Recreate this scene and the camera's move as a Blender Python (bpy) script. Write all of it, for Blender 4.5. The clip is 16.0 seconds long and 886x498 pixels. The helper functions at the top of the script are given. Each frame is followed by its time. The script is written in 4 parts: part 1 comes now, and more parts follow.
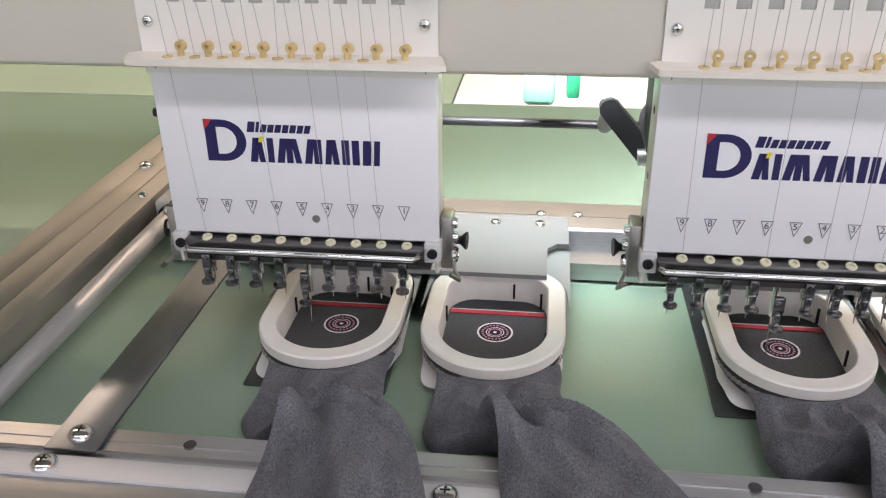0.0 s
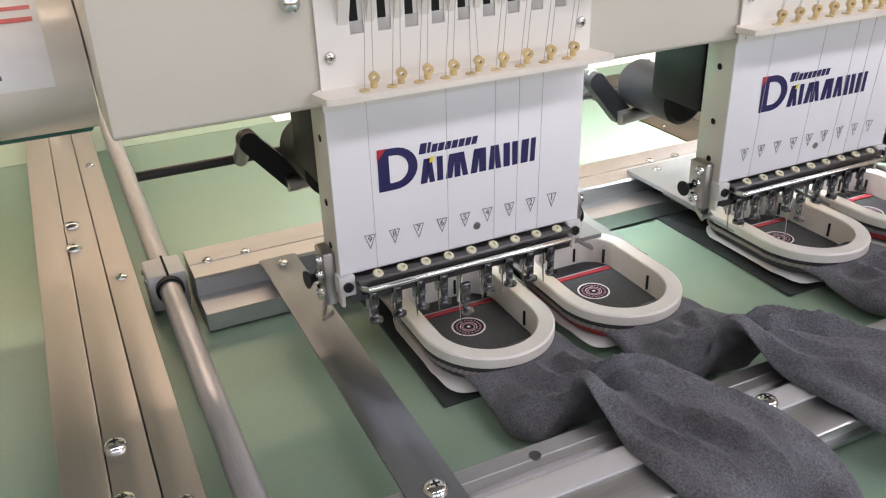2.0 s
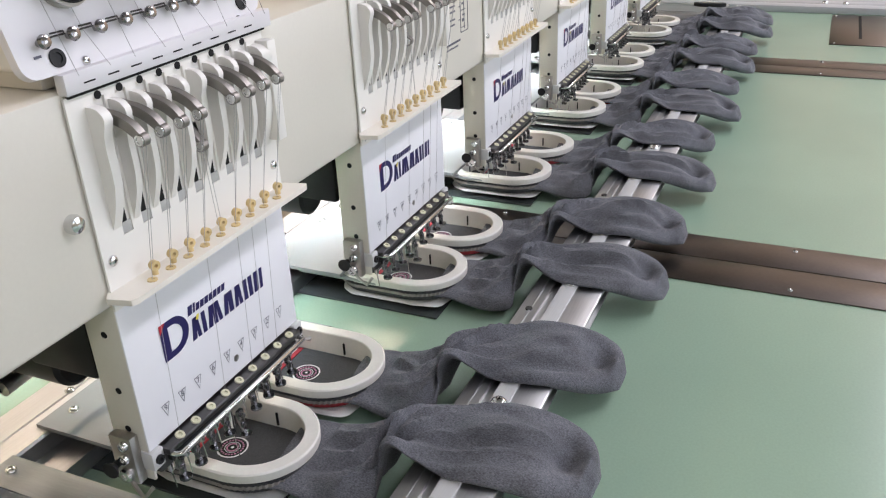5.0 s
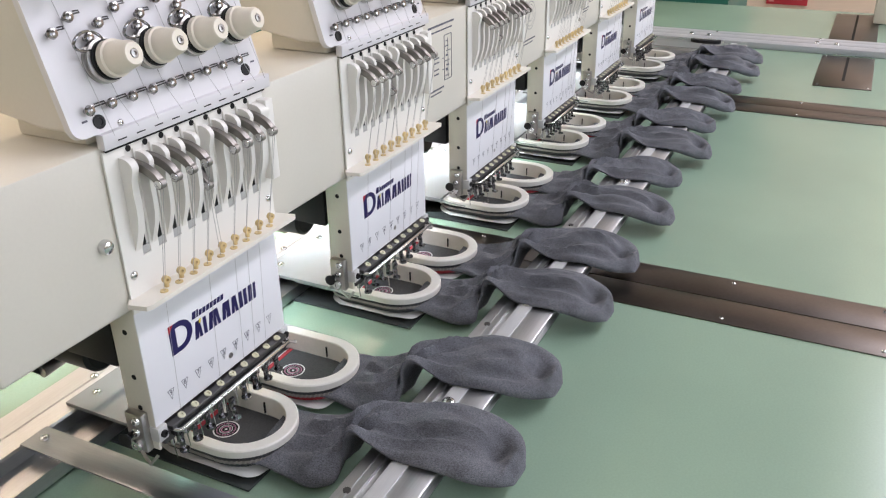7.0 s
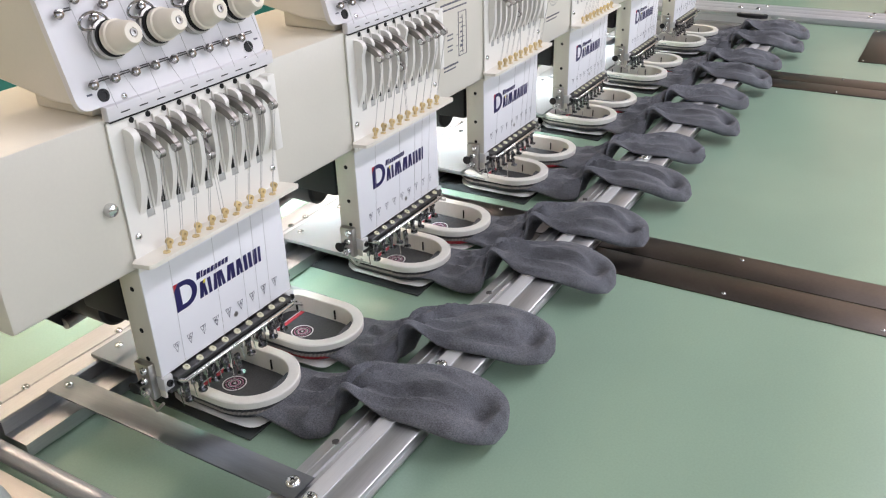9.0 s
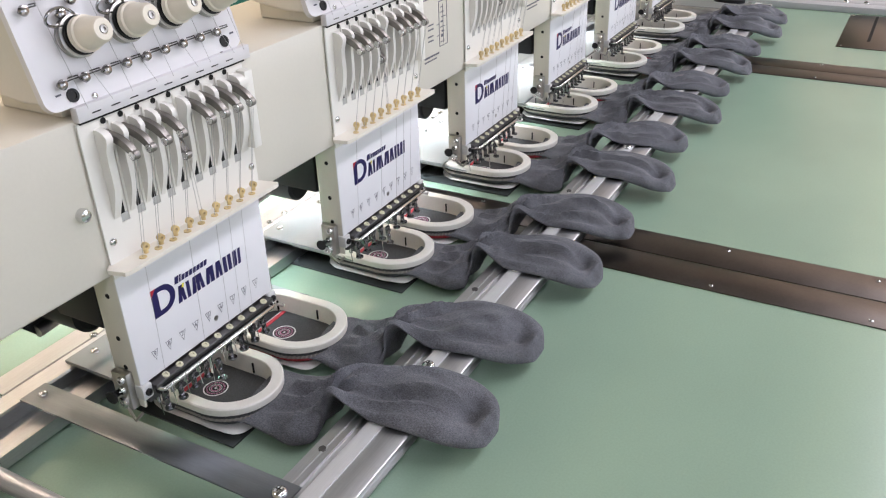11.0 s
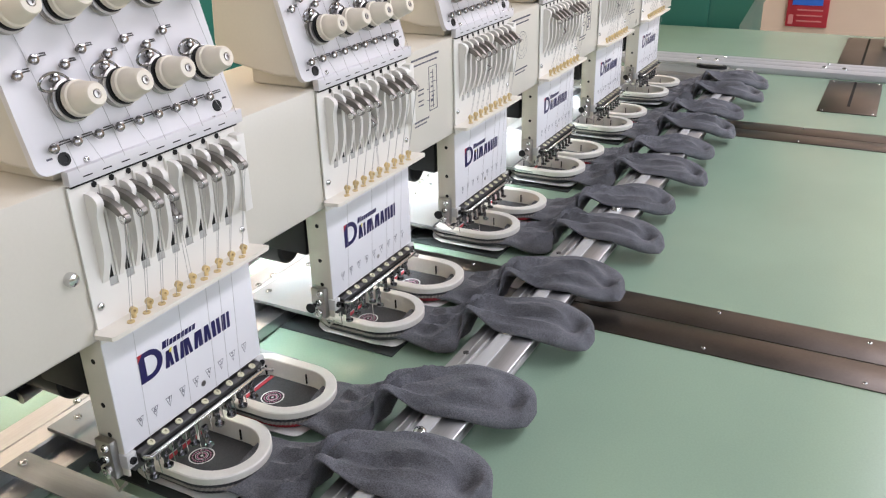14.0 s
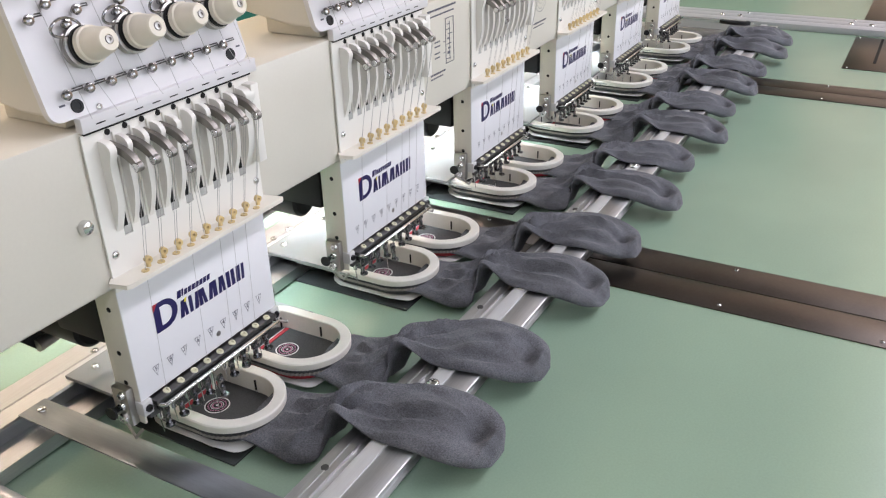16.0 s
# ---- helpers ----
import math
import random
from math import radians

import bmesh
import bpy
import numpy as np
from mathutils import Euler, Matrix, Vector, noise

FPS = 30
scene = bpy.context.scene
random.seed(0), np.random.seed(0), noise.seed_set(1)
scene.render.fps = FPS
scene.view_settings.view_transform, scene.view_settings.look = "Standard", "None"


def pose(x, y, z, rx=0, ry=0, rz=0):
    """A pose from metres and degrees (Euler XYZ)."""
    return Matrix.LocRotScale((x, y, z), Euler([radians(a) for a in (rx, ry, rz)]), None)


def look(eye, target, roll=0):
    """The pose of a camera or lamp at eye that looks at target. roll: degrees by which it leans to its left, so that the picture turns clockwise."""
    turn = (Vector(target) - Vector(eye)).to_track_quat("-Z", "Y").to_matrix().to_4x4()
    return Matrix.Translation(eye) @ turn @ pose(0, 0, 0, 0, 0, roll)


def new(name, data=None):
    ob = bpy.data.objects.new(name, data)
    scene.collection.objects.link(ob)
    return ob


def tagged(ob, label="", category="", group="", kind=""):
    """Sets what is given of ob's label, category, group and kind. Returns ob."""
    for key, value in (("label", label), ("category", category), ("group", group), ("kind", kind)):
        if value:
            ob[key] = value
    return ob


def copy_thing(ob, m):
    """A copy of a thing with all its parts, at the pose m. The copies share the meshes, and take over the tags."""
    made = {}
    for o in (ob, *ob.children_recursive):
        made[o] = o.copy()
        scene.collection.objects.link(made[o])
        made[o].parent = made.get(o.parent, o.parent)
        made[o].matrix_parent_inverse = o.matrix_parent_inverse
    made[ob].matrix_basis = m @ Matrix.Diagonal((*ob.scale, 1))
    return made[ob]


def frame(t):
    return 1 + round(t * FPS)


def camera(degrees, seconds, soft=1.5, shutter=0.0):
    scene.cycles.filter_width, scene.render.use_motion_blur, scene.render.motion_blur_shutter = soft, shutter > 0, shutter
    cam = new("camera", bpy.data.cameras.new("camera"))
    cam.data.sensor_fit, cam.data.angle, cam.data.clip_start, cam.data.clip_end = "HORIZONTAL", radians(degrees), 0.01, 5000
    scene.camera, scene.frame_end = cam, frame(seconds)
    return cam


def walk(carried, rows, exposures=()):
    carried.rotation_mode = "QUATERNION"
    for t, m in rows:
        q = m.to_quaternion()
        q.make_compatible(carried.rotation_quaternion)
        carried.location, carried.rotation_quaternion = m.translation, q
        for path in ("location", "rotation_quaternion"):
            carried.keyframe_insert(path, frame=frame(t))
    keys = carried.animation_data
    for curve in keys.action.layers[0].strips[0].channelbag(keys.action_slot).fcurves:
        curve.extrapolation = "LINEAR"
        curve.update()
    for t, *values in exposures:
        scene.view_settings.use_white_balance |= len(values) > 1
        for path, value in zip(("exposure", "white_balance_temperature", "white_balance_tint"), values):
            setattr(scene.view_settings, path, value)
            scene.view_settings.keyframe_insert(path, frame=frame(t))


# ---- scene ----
cam = camera(55.6, 16.0, soft=1.2)
PATH = [
    (0, (0.166, -0.52, 0.359), (-0.064, 1.251, -0.54), -0.7),
    (0.5, (0.048, -0.531, 0.37), (0.049, 1.249, -0.542), 0.0),
    (1, (-0.1, -0.563, 0.391), (0.192, 1.2, -0.507), 0.1),
    (1.5, (-0.2, -0.538, 0.383), (0.299, 1.181, -0.508), -1.0),
    (2, (-0.241, -0.485, 0.375), (0.504, 1.132, -0.535), -1.9),
    (2.5, (-0.305, -0.502, 0.426), (0.739, 0.968, -0.441), -1.2),
    (3, (-0.417, -0.522, 0.474), (0.871, 0.783, -0.324), -0.0),
    (3.5, (-0.451, -0.529, 0.487), (0.948, 0.652, -0.316), 0.1),
    (4, (-0.464, -0.484, 0.488), (1.016, 0.549, -0.373), -2.2),
    (4.5, (-0.474, -0.435, 0.477), (1.1, 0.468, -0.364), -3.2),
    (5, (-0.434, -0.392, 0.482), (1.194, 0.361, -0.402), -2.7),
    (7.5, (-0.538, -0.544, 0.576), (1.056, 0.294, -0.293), 0.2),
    (8, (-0.544, -0.578, 0.581), (0.993, 0.339, -0.312), -0.7),
    (8.5, (-0.531, -0.575, 0.575), (0.994, 0.345, -0.335), -1.3),
    (9, (-0.52, -0.578, 0.575), (0.996, 0.342, -0.349), -1.9),
    (9.5, (-0.516, -0.569, 0.577), (1.01, 0.322, -0.359), -1.6),
    (12, (-0.497, -0.55, 0.574), (1.032, 0.312, -0.385), -2.0),
    (12.5, (-0.498, -0.545, 0.572), (1.016, 0.342, -0.387), -2.5),
    (13, (-0.502, -0.545, 0.573), (1.029, 0.345, -0.356), -2.5),
    (13.5, (-0.501, -0.548, 0.577), (1.085, 0.328, -0.269), -1.8),
    (14, (-0.5, -0.549, 0.576), (1.104, 0.314, -0.251), -1.5),
    (14.5, (-0.494, -0.551, 0.578), (1.099, 0.309, -0.272), -1.6),
    (15, (-0.494, -0.545, 0.572), (1.09, 0.313, -0.297), -1.6),
    (15.5, (-0.497, -0.542, 0.565), (1.068, 0.324, -0.329), -1.5),
    (16, (-0.498, -0.55, 0.567), (1.05, 0.33, -0.344), -1.6),
]
EXPOSURE = [(0, -0.60, 6320, 24), (1.5, -0.52, 6360, 24), (3, -0.45, 6400, 23), (5, -0.31, 6100, 20.5), (16, -0.32, 6150, 21)]
walk(cam, [(t, look(eye, target, roll)) for t, eye, target, roll in PATH], EXPOSURE)

# ---- light ----
HEADS, PITCH = 6, 0.33
world = bpy.data.worlds.new("world")
scene.world = world
world.use_nodes = True
wn = world.node_tree.nodes
sky = wn.new("ShaderNodeTexSky")
sky.sky_type, sky.sun_disc, sky.sun_elevation, sky.sun_rotation = "NISHITA", False, radians(40), radians(200)
world.node_tree.links.new(sky.outputs[0], wn["Background"].inputs[0])
wn["Background"].inputs[1].default_value = 0.12


def area(name, m, sx, sy, watts, colour):
    lamp = bpy.data.lights.new(name, "AREA")
    lamp.shape, lamp.size, lamp.size_y, lamp.energy, lamp.color = "RECTANGLE", sx, sy, watts, colour
    ob = new(name, lamp)
    ob.matrix_world = m
    return ob


# added fill lamps without fixtures: along the front, overhead, at the back wall
for wx, watts in ((-3.0, 10), (-0.4, 11), (2.2, 52)):
    area("front_fill", look((wx, -3.55, 1.0), (wx, 0, 0.0)), 2.2, 1.6, watts, (0.91, 0.985, 1.0))
# overhead fill, added to shape the light from above
for cx, watts in ((-2.2, 40), (1.2, 64), (4.2, 125)):
    area("fill_light", look((cx, -2.0, 2.92), (cx, -1.2, 0)), 2.4, 0.4, watts, (0.97, 0.97, 0.96))
# warm fill added to brighten the back wall and its reflection in the table
for cx in (-1.7, 0.2, 2.1):
    area("fill_light", look((cx, 1.30, 1.7), (cx, 1.75, 0.3)), 1.6, 0.15, 39, (1.0, 0.80, 0.55))
for i in range(HEADS - 1):
    area("work_light", look((i * PITCH + 0.150, 0.140, 0.235), (i * PITCH + 0.19, 0.36, 0)), 0.13, 0.035, 3.2 if i == 0 else 8.5, (0.88, 1.0, 0.985)).data.spread = radians(150)

# ---- materials ----


def material(name, colour, rough=0.5, metal=0.0, vary=0.06, scale=8.0, grain=0.0, grain_scale=300.0, bump=0.0, coat=0.0, rough_vary=0.1, stretch=(1, 1, 1)):
    m = bpy.data.materials.new(name)
    m.use_nodes = True
    t, links = m.node_tree, m.node_tree.links
    b = t.nodes["Principled BSDF"]
    co = t.nodes.new("ShaderNodeTexCoord")
    mp = t.nodes.new("ShaderNodeMapping")
    mp.inputs["Scale"].default_value = stretch
    links.new(co.outputs["Object"], mp.inputs[0])
    n1 = t.nodes.new("ShaderNodeTexNoise")
    n1.inputs["Scale"].default_value, n1.inputs["Detail"].default_value = scale, 5
    links.new(mp.outputs[0], n1.inputs["Vector"])
    n2 = t.nodes.new("ShaderNodeTexNoise")
    n2.inputs["Scale"].default_value, n2.inputs["Detail"].default_value = grain_scale, 3
    links.new(mp.outputs[0], n2.inputs["Vector"])
    ramp = t.nodes.new("ShaderNodeMapRange")
    ramp.inputs[1].default_value, ramp.inputs[2].default_value = 0.3, 0.7
    ramp.inputs[3].default_value, ramp.inputs[4].default_value = 1 - vary, 1 + vary
    links.new(n1.outputs[0], ramp.inputs[0])
    ramp2 = t.nodes.new("ShaderNodeMapRange")
    ramp2.inputs[1].default_value, ramp2.inputs[2].default_value = 0.3, 0.7
    ramp2.inputs[3].default_value, ramp2.inputs[4].default_value = 1 - grain, 1 + grain
    links.new(n2.outputs[0], ramp2.inputs[0])
    mul = t.nodes.new("ShaderNodeMath")
    mul.operation = "MULTIPLY"
    links.new(ramp.outputs[0], mul.inputs[0])
    links.new(ramp2.outputs[0], mul.inputs[1])
    sc = t.nodes.new("ShaderNodeVectorMath")
    sc.operation = "SCALE"
    sc.inputs[0].default_value = colour
    links.new(mul.outputs[0], sc.inputs["Scale"])
    links.new(sc.outputs[0], b.inputs["Base Color"])
    rr = t.nodes.new("ShaderNodeMapRange")
    rr.inputs[1].default_value, rr.inputs[2].default_value = 0.3, 0.7
    rr.inputs[3].default_value, rr.inputs[4].default_value = rough * (1 - rough_vary), min(1, rough * (1 + rough_vary))
    links.new(n1.outputs[0], rr.inputs[0])
    links.new(rr.outputs[0], b.inputs["Roughness"])
    b.inputs["Metallic"].default_value = metal
    b.inputs["Coat Weight"].default_value = coat
    if bump:
        bp = t.nodes.new("ShaderNodeBump")
        bp.inputs["Strength"].default_value, bp.inputs["Distance"].default_value = bump, 0.001
        links.new(n2.outputs[0], bp.inputs["Height"])
        links.new(bp.outputs[0], b.inputs["Normal"])
    return m


GREEN = material("green_laminate", (0.285, 0.40, 0.30), 0.24, rough_vary=0.05, vary=0.05, scale=3, grain=0.03, grain_scale=400, bump=0.04)
CREAM = material("cream_paint", (0.66, 0.63, 0.55), 0.30, vary=0.03, scale=5, bump=0.03, grain=0.01)
WHITE = material("white_paint", (0.80, 0.80, 0.82), 0.35, vary=0.02, scale=14, bump=0.02)
WARM = material("warm_white_paint", (0.80, 0.78, 0.73), 0.36, vary=0.03, scale=12, bump=0.02)
PANEL = material("panel_paint", (0.70, 0.685, 0.70), 0.38, vary=0.03, scale=10, bump=0.02)
IVORY = material("ivory_plastic", (0.79, 0.725, 0.61), 0.4, vary=0.05, scale=30)
SHELF = material("shelf_plastic", (0.79, 0.745, 0.66), 0.4, vary=0.04, scale=30)
BEAD = material("bead_plastic", (0.60, 0.58, 0.42), 0.35, vary=0.08, scale=60)
HOOP = material("hoop_plastic", (0.74, 0.72, 0.66), 0.42, vary=0.05, scale=40, grain=0.02)
STRIP = material("anodised_strip", (0.60, 0.60, 0.60), 0.45, 0.25, vary=0.04, scale=9, grain=0.03, grain_scale=150, bump=0.03, stretch=(0.3, 6, 6))
ALU = material("brushed_aluminium", (0.50, 0.50, 0.50), 0.42, 1.0, vary=0.06, scale=6, grain=0.05, grain_scale=120, bump=0.05, stretch=(0.3, 6, 6))
ALU_Y = material("brushed_aluminium_lengthwise", (0.53, 0.495, 0.47), 0.36, 0.9, vary=0.05, scale=6, grain=0.02, grain_scale=120, bump=0.05, stretch=(6, 0.3, 6))
STEEL = material("strap_steel", (0.29, 0.305, 0.33), 0.34, 1.0, vary=0.1, scale=18, grain=0.04, grain_scale=200, bump=0.05, stretch=(4, 0.4, 4))
CHROME = material("chrome", (0.72, 0.72, 0.72), 0.14, 1.0, vary=0.08, scale=60)
POST = material("post_steel", (0.40, 0.39, 0.39), 0.16, 1.0, vary=0.12, scale=60)
LEVER = material("lever_steel", (0.46, 0.44, 0.42), 0.34, 1.0, vary=0.1, scale=80)
TAKEUP = material("lever_dark_steel", (0.31, 0.29, 0.27), 0.46, 1.0, vary=0.12, scale=80)
SPRING = material("dark_spring_steel", (0.13, 0.125, 0.125), 0.36, 1.0, vary=0.12, scale=60)
FOOT_STEEL = material("foot_steel", (0.26, 0.26, 0.27), 0.24, 1.0, vary=0.12, scale=90)
ROD = material("rod_steel", (0.46, 0.46, 0.47), 0.40, 0.6, vary=0.12, scale=30, grain=0.06, grain_scale=160, bump=0.05, stretch=(5, 0.4, 5))
BROWN = material("joint_steel", (0.150, 0.128, 0.115), 0.33, 1.0, vary=0.12, scale=9, grain=0.05, grain_scale=250, bump=0.03)
MINT = material("mint_plastic", (0.15, 0.36, 0.24), 0.4, vary=0.04, scale=40)
KEY_GREEN = material("green_plastic", (0.01, 0.16, 0.07), 0.4, vary=0.06, scale=40)
SHAFT = material("blackened_shaft", (0.035, 0.033, 0.032), 0.4, 0.3, vary=0.1, scale=30)
PINK = material("pink_stitching", (0.50, 0.22, 0.33), 0.9, vary=0.1, scale=60)
SEAM = material("seam_thread", (0.26, 0.24, 0.22), 0.9, vary=0.2, scale=90)
DARK_PLATE = material("throat_steel", (0.10, 0.11, 0.11), 0.22, 0.6, vary=0.15, scale=20)
BLACK = material("black_plastic", (0.012, 0.012, 0.013), 0.5, vary=0.2, scale=30)
BLACK.node_tree.nodes["Principled BSDF"].inputs["Specular IOR Level"].default_value = 0.3
HOLE = material("dark_hole", (0.02, 0.02, 0.02), 0.7, vary=0.1)
HOLE.node_tree.nodes["Principled BSDF"].inputs["Specular IOR Level"].default_value = 0.08
GREYP = material("grey_plastic", (0.42, 0.42, 0.40), 0.45, vary=0.05, scale=30)
BRASS = material("ceramic_eyelet", (0.62, 0.47, 0.22), 0.3, vary=0.15, scale=90)
NAVY = material("navy_print", (0.014, 0.010, 0.085), 0.4, vary=0.05)
RED = material("red_print", (0.45, 0.025, 0.035), 0.45, vary=0.08)
BLUE = material("blue_print", (0.03, 0.14, 0.55), 0.45, vary=0.05)
FADED = material("faded_print", (0.62, 0.22, 0.20), 0.5, vary=0.08)
YELLOW = material("yellow_print", (0.75, 0.65, 0.05), 0.45, vary=0.05)
SAGE = material("sage_plastic", (0.27, 0.30, 0.28), 0.45, vary=0.05, scale=40)
YELLOW_PLATE = material("yellow_plate", (0.85, 0.62, 0.02), 0.4, vary=0.04)
OCHRE = material("worn_lettering", (0.38, 0.22, 0.02), 0.5, vary=0.1)
INK = material("grey_ink", (0.10, 0.10, 0.13), 0.5, vary=0.1)
THREAD = material("thread", (0.42, 0.41, 0.40), 0.8, vary=0.1)
RED_KNIT = material("red_knit", (0.40, 0.035, 0.045), 0.95, vary=0.15, scale=60, grain=0.25, grain_scale=900, bump=0.5)
WHITE_KNIT = material("white_knit", (0.7, 0.7, 0.7), 0.95, vary=0.1, scale=60, grain=0.2, grain_scale=900, bump=0.4)
FELT = material("dark_knit", (0.050, 0.052, 0.055), 0.95, vary=0.12, scale=50, grain=0.3, grain_scale=1100, bump=0.5)
PAPER = material("backing_paper", (0.75, 0.75, 0.73), 0.9, vary=0.05, scale=50)
TEAL = material("teal_paint", (0.015, 0.12, 0.09), 0.4, vary=0.1, scale=3)
WALL = material("wall_paint", (0.62, 0.58, 0.46), 0.8, vary=0.06, scale=1.5, bump=0.05)
FLOOR = material("floor_paint", (0.30, 0.31, 0.29), 0.5, vary=0.15, scale=1.2)
PEACH = material("warm_wall_paint", (0.72, 0.55, 0.40), 0.8, vary=0.06, scale=1.5, bump=0.05)
UPPER = material("upper_dark", (0.13, 0.15, 0.14), 0.7, vary=0.1, scale=2)
CEIL = material("ceiling_paint", (0.30, 0.30, 0.29), 0.9, vary=0.04, scale=1)
BRACKET = material("grey_bracket_paint", (0.19, 0.195, 0.19), 0.4, vary=0.06, scale=12)
SHEET = material("pale_sheet_paint", (0.26, 0.28, 0.27), 0.3, vary=0.05, scale=14)
RAIL_GREY = material("rail_grey_paint", (0.55, 0.55, 0.54), 0.4, vary=0.05, scale=6)

RAIL_FAR = material("far_rail_paint", (0.36, 0.37, 0.385), 0.35, vary=0.06, scale=5)


def heather():
    """Marled knit: short flecks along the wale over soft blotches."""
    m = material("heather_knit", (0.126, 0.128, 0.141), 0.95, vary=0.30, scale=46, grain=0.40, grain_scale=1150, bump=0.5, stretch=(1.0, 0.45, 1.0))
    t, links = m.node_tree, m.node_tree.links
    b = t.nodes["Principled BSDF"]
    b.inputs["Sheen Weight"].default_value, b.inputs["Sheen Roughness"].default_value = 0.10, 0.5
    b.inputs["Specular IOR Level"].default_value = 0.1
    return m


HEATHER = heather()

# ---- mesh helpers ----


def box(bm, x0, x1, y0, y1, z0, z1, bevel=0.0, segments=2):
    vs = [bm.verts.new((x, y, z)) for x in (x0, x1) for y in (y0, y1) for z in (z0, z1)]
    fs = [bm.faces.new([vs[i] for i in f]) for f in ((0, 1, 3, 2), (4, 6, 7, 5), (0, 4, 5, 1), (2, 3, 7, 6), (0, 2, 6, 4), (1, 5, 7, 3))]
    if bevel:
        es = list({e for f in fs for e in f.edges})
        bmesh.ops.bevel(bm, geom=es, offset=bevel, segments=segments, affect="EDGES", profile=0.5)
    return bm


def tube(bm, a, b, r, n=16, r2=None, caps=True):
    a, b = Vector(a), Vector(b)
    d = (b - a).normalized()
    u = d.orthogonal().normalized()
    v = d.cross(u)
    r2 = r if r2 is None else r2
    ra = [bm.verts.new(a + (u * math.cos(2 * math.pi * i / n) + v * math.sin(2 * math.pi * i / n)) * r) for i in range(n)]
    rb = [bm.verts.new(b + (u * math.cos(2 * math.pi * i / n) + v * math.sin(2 * math.pi * i / n)) * r2) for i in range(n)]
    for i in range(n):
        f = bm.faces.new((ra[i], ra[(i + 1) % n], rb[(i + 1) % n], rb[i]))
        f.smooth = True
    if caps:
        bm.faces.new(ra[::-1])
        bm.faces.new(rb)
    return bm


def lathe(bm, a, d, profile, n=24):
    """profile: (distance along d, radius) pairs, turned round the axis d from a."""
    a, d = Vector(a), Vector(d).normalized()
    u = d.orthogonal().normalized()
    v = d.cross(u)
    rings = [[bm.verts.new(a + d * h + (u * math.cos(2 * math.pi * i / n) + v * math.sin(2 * math.pi * i / n)) * r) for i in range(n)] for h, r in profile]
    for p, q in zip(rings, rings[1:]):
        for i in range(n):
            bm.faces.new((p[i], p[(i + 1) % n], q[(i + 1) % n], q[i])).smooth = True
    bm.faces.new(rings[0][::-1])
    bm.faces.new(rings[-1])
    return bm


def extrude_x(bm, profile, x0, x1):
    """A closed (y, z) profile drawn out along x."""
    a = [bm.verts.new((x0, y, z)) for y, z in profile]
    b = [bm.verts.new((x1, y, z)) for y, z in profile]
    k = len(profile)
    for i in range(k):
        bm.faces.new((a[i], a[(i + 1) % k], b[(i + 1) % k], b[i]))
    bm.faces.new(a[::-1])
    bm.faces.new(b)
    bmesh.ops.recalc_face_normals(bm, faces=bm.faces[:])
    return bm


def extrude_y(bm, outline, y0, y1):
    """A closed (x, z) outline drawn out along y."""
    a = [bm.verts.new((x, y0, z)) for x, z in outline]
    b = [bm.verts.new((x, y1, z)) for x, z in outline]
    k = len(outline)
    for i in range(k):
        bm.faces.new((a[i], a[(i + 1) % k], b[(i + 1) % k], b[i]))
    bm.faces.new(a[::-1])
    bm.faces.new(b)
    bmesh.ops.recalc_face_normals(bm, faces=bm.faces[:])
    return bm


def extrude_z(bm, outline, z0, z1):
    a = [bm.verts.new((x, y, z0)) for x, y in outline]
    b = [bm.verts.new((x, y, z1)) for x, y in outline]
    k = len(outline)
    for i in range(k):
        bm.faces.new((a[i], a[(i + 1) % k], b[(i + 1) % k], b[i]))
    bm.faces.new(a[::-1])
    bm.faces.new(b)
    bmesh.ops.recalc_face_normals(bm, faces=bm.faces[:])
    return bm


def sweep(bm, points, r, n=8):
    """A round wire through points."""
    pts = [Vector(p) for p in points]
    rings = []
    for i, p in enumerate(pts):
        d = (pts[min(i + 1, len(pts) - 1)] - pts[max(i - 1, 0)]).normalized()
        u = d.cross(Vector((0.3, 0.1, 0.95))).normalized()
        v = d.cross(u)
        rings.append([bm.verts.new(p + (u * math.cos(2 * math.pi * k / n) + v * math.sin(2 * math.pi * k / n)) * r) for k in range(n)])
    for p, q in zip(rings, rings[1:]):
        for k in range(n):
            bm.faces.new((p[k], p[(k + 1) % n], q[(k + 1) % n], q[k])).smooth = True
    bm.faces.new(rings[0][::-1])
    bm.faces.new(rings[-1])
    return bm


def mesh_of(name, bm, mat):
    bmesh.ops.recalc_face_normals(bm, faces=bm.faces[:])
    me = bpy.data.meshes.new(name)
    bm.to_mesh(me)
    bm.free()
    me.materials.append(mat)
    me.set_sharp_from_angle(angle=radians(38))
    return me


def part(name, bm, mat, parent, label=""):
    ob = new(name, mesh_of(name, bm, mat))
    ob.parent = parent
    if label:
        tagged(ob, label)
    return ob


def shared(name, me, parent, m):
    ob = new(name, me)
    ob.parent = parent
    ob.matrix_basis = m
    return ob


def thing(name, label, category, m=None, group="", kind=""):
    ob = new(name)
    ob.empty_display_size = 0.02
    if m:
        ob.matrix_world = m
    return tagged(ob, label, category, group, kind)


def solid(name, bm, mat, label, category, group="", kind="", m=None):
    ob = new(name, mesh_of(name, bm, mat))
    if m:
        ob.matrix_world = m
    return tagged(ob, label, category, group, kind)


def arc(cx, cy, rx, ry, a0, a1, n):
    return [(cx + rx * math.cos(radians(a0 + (a1 - a0) * i / n)), cy + ry * math.sin(radians(a0 + (a1 - a0) * i / n))) for i in range(n + 1)]


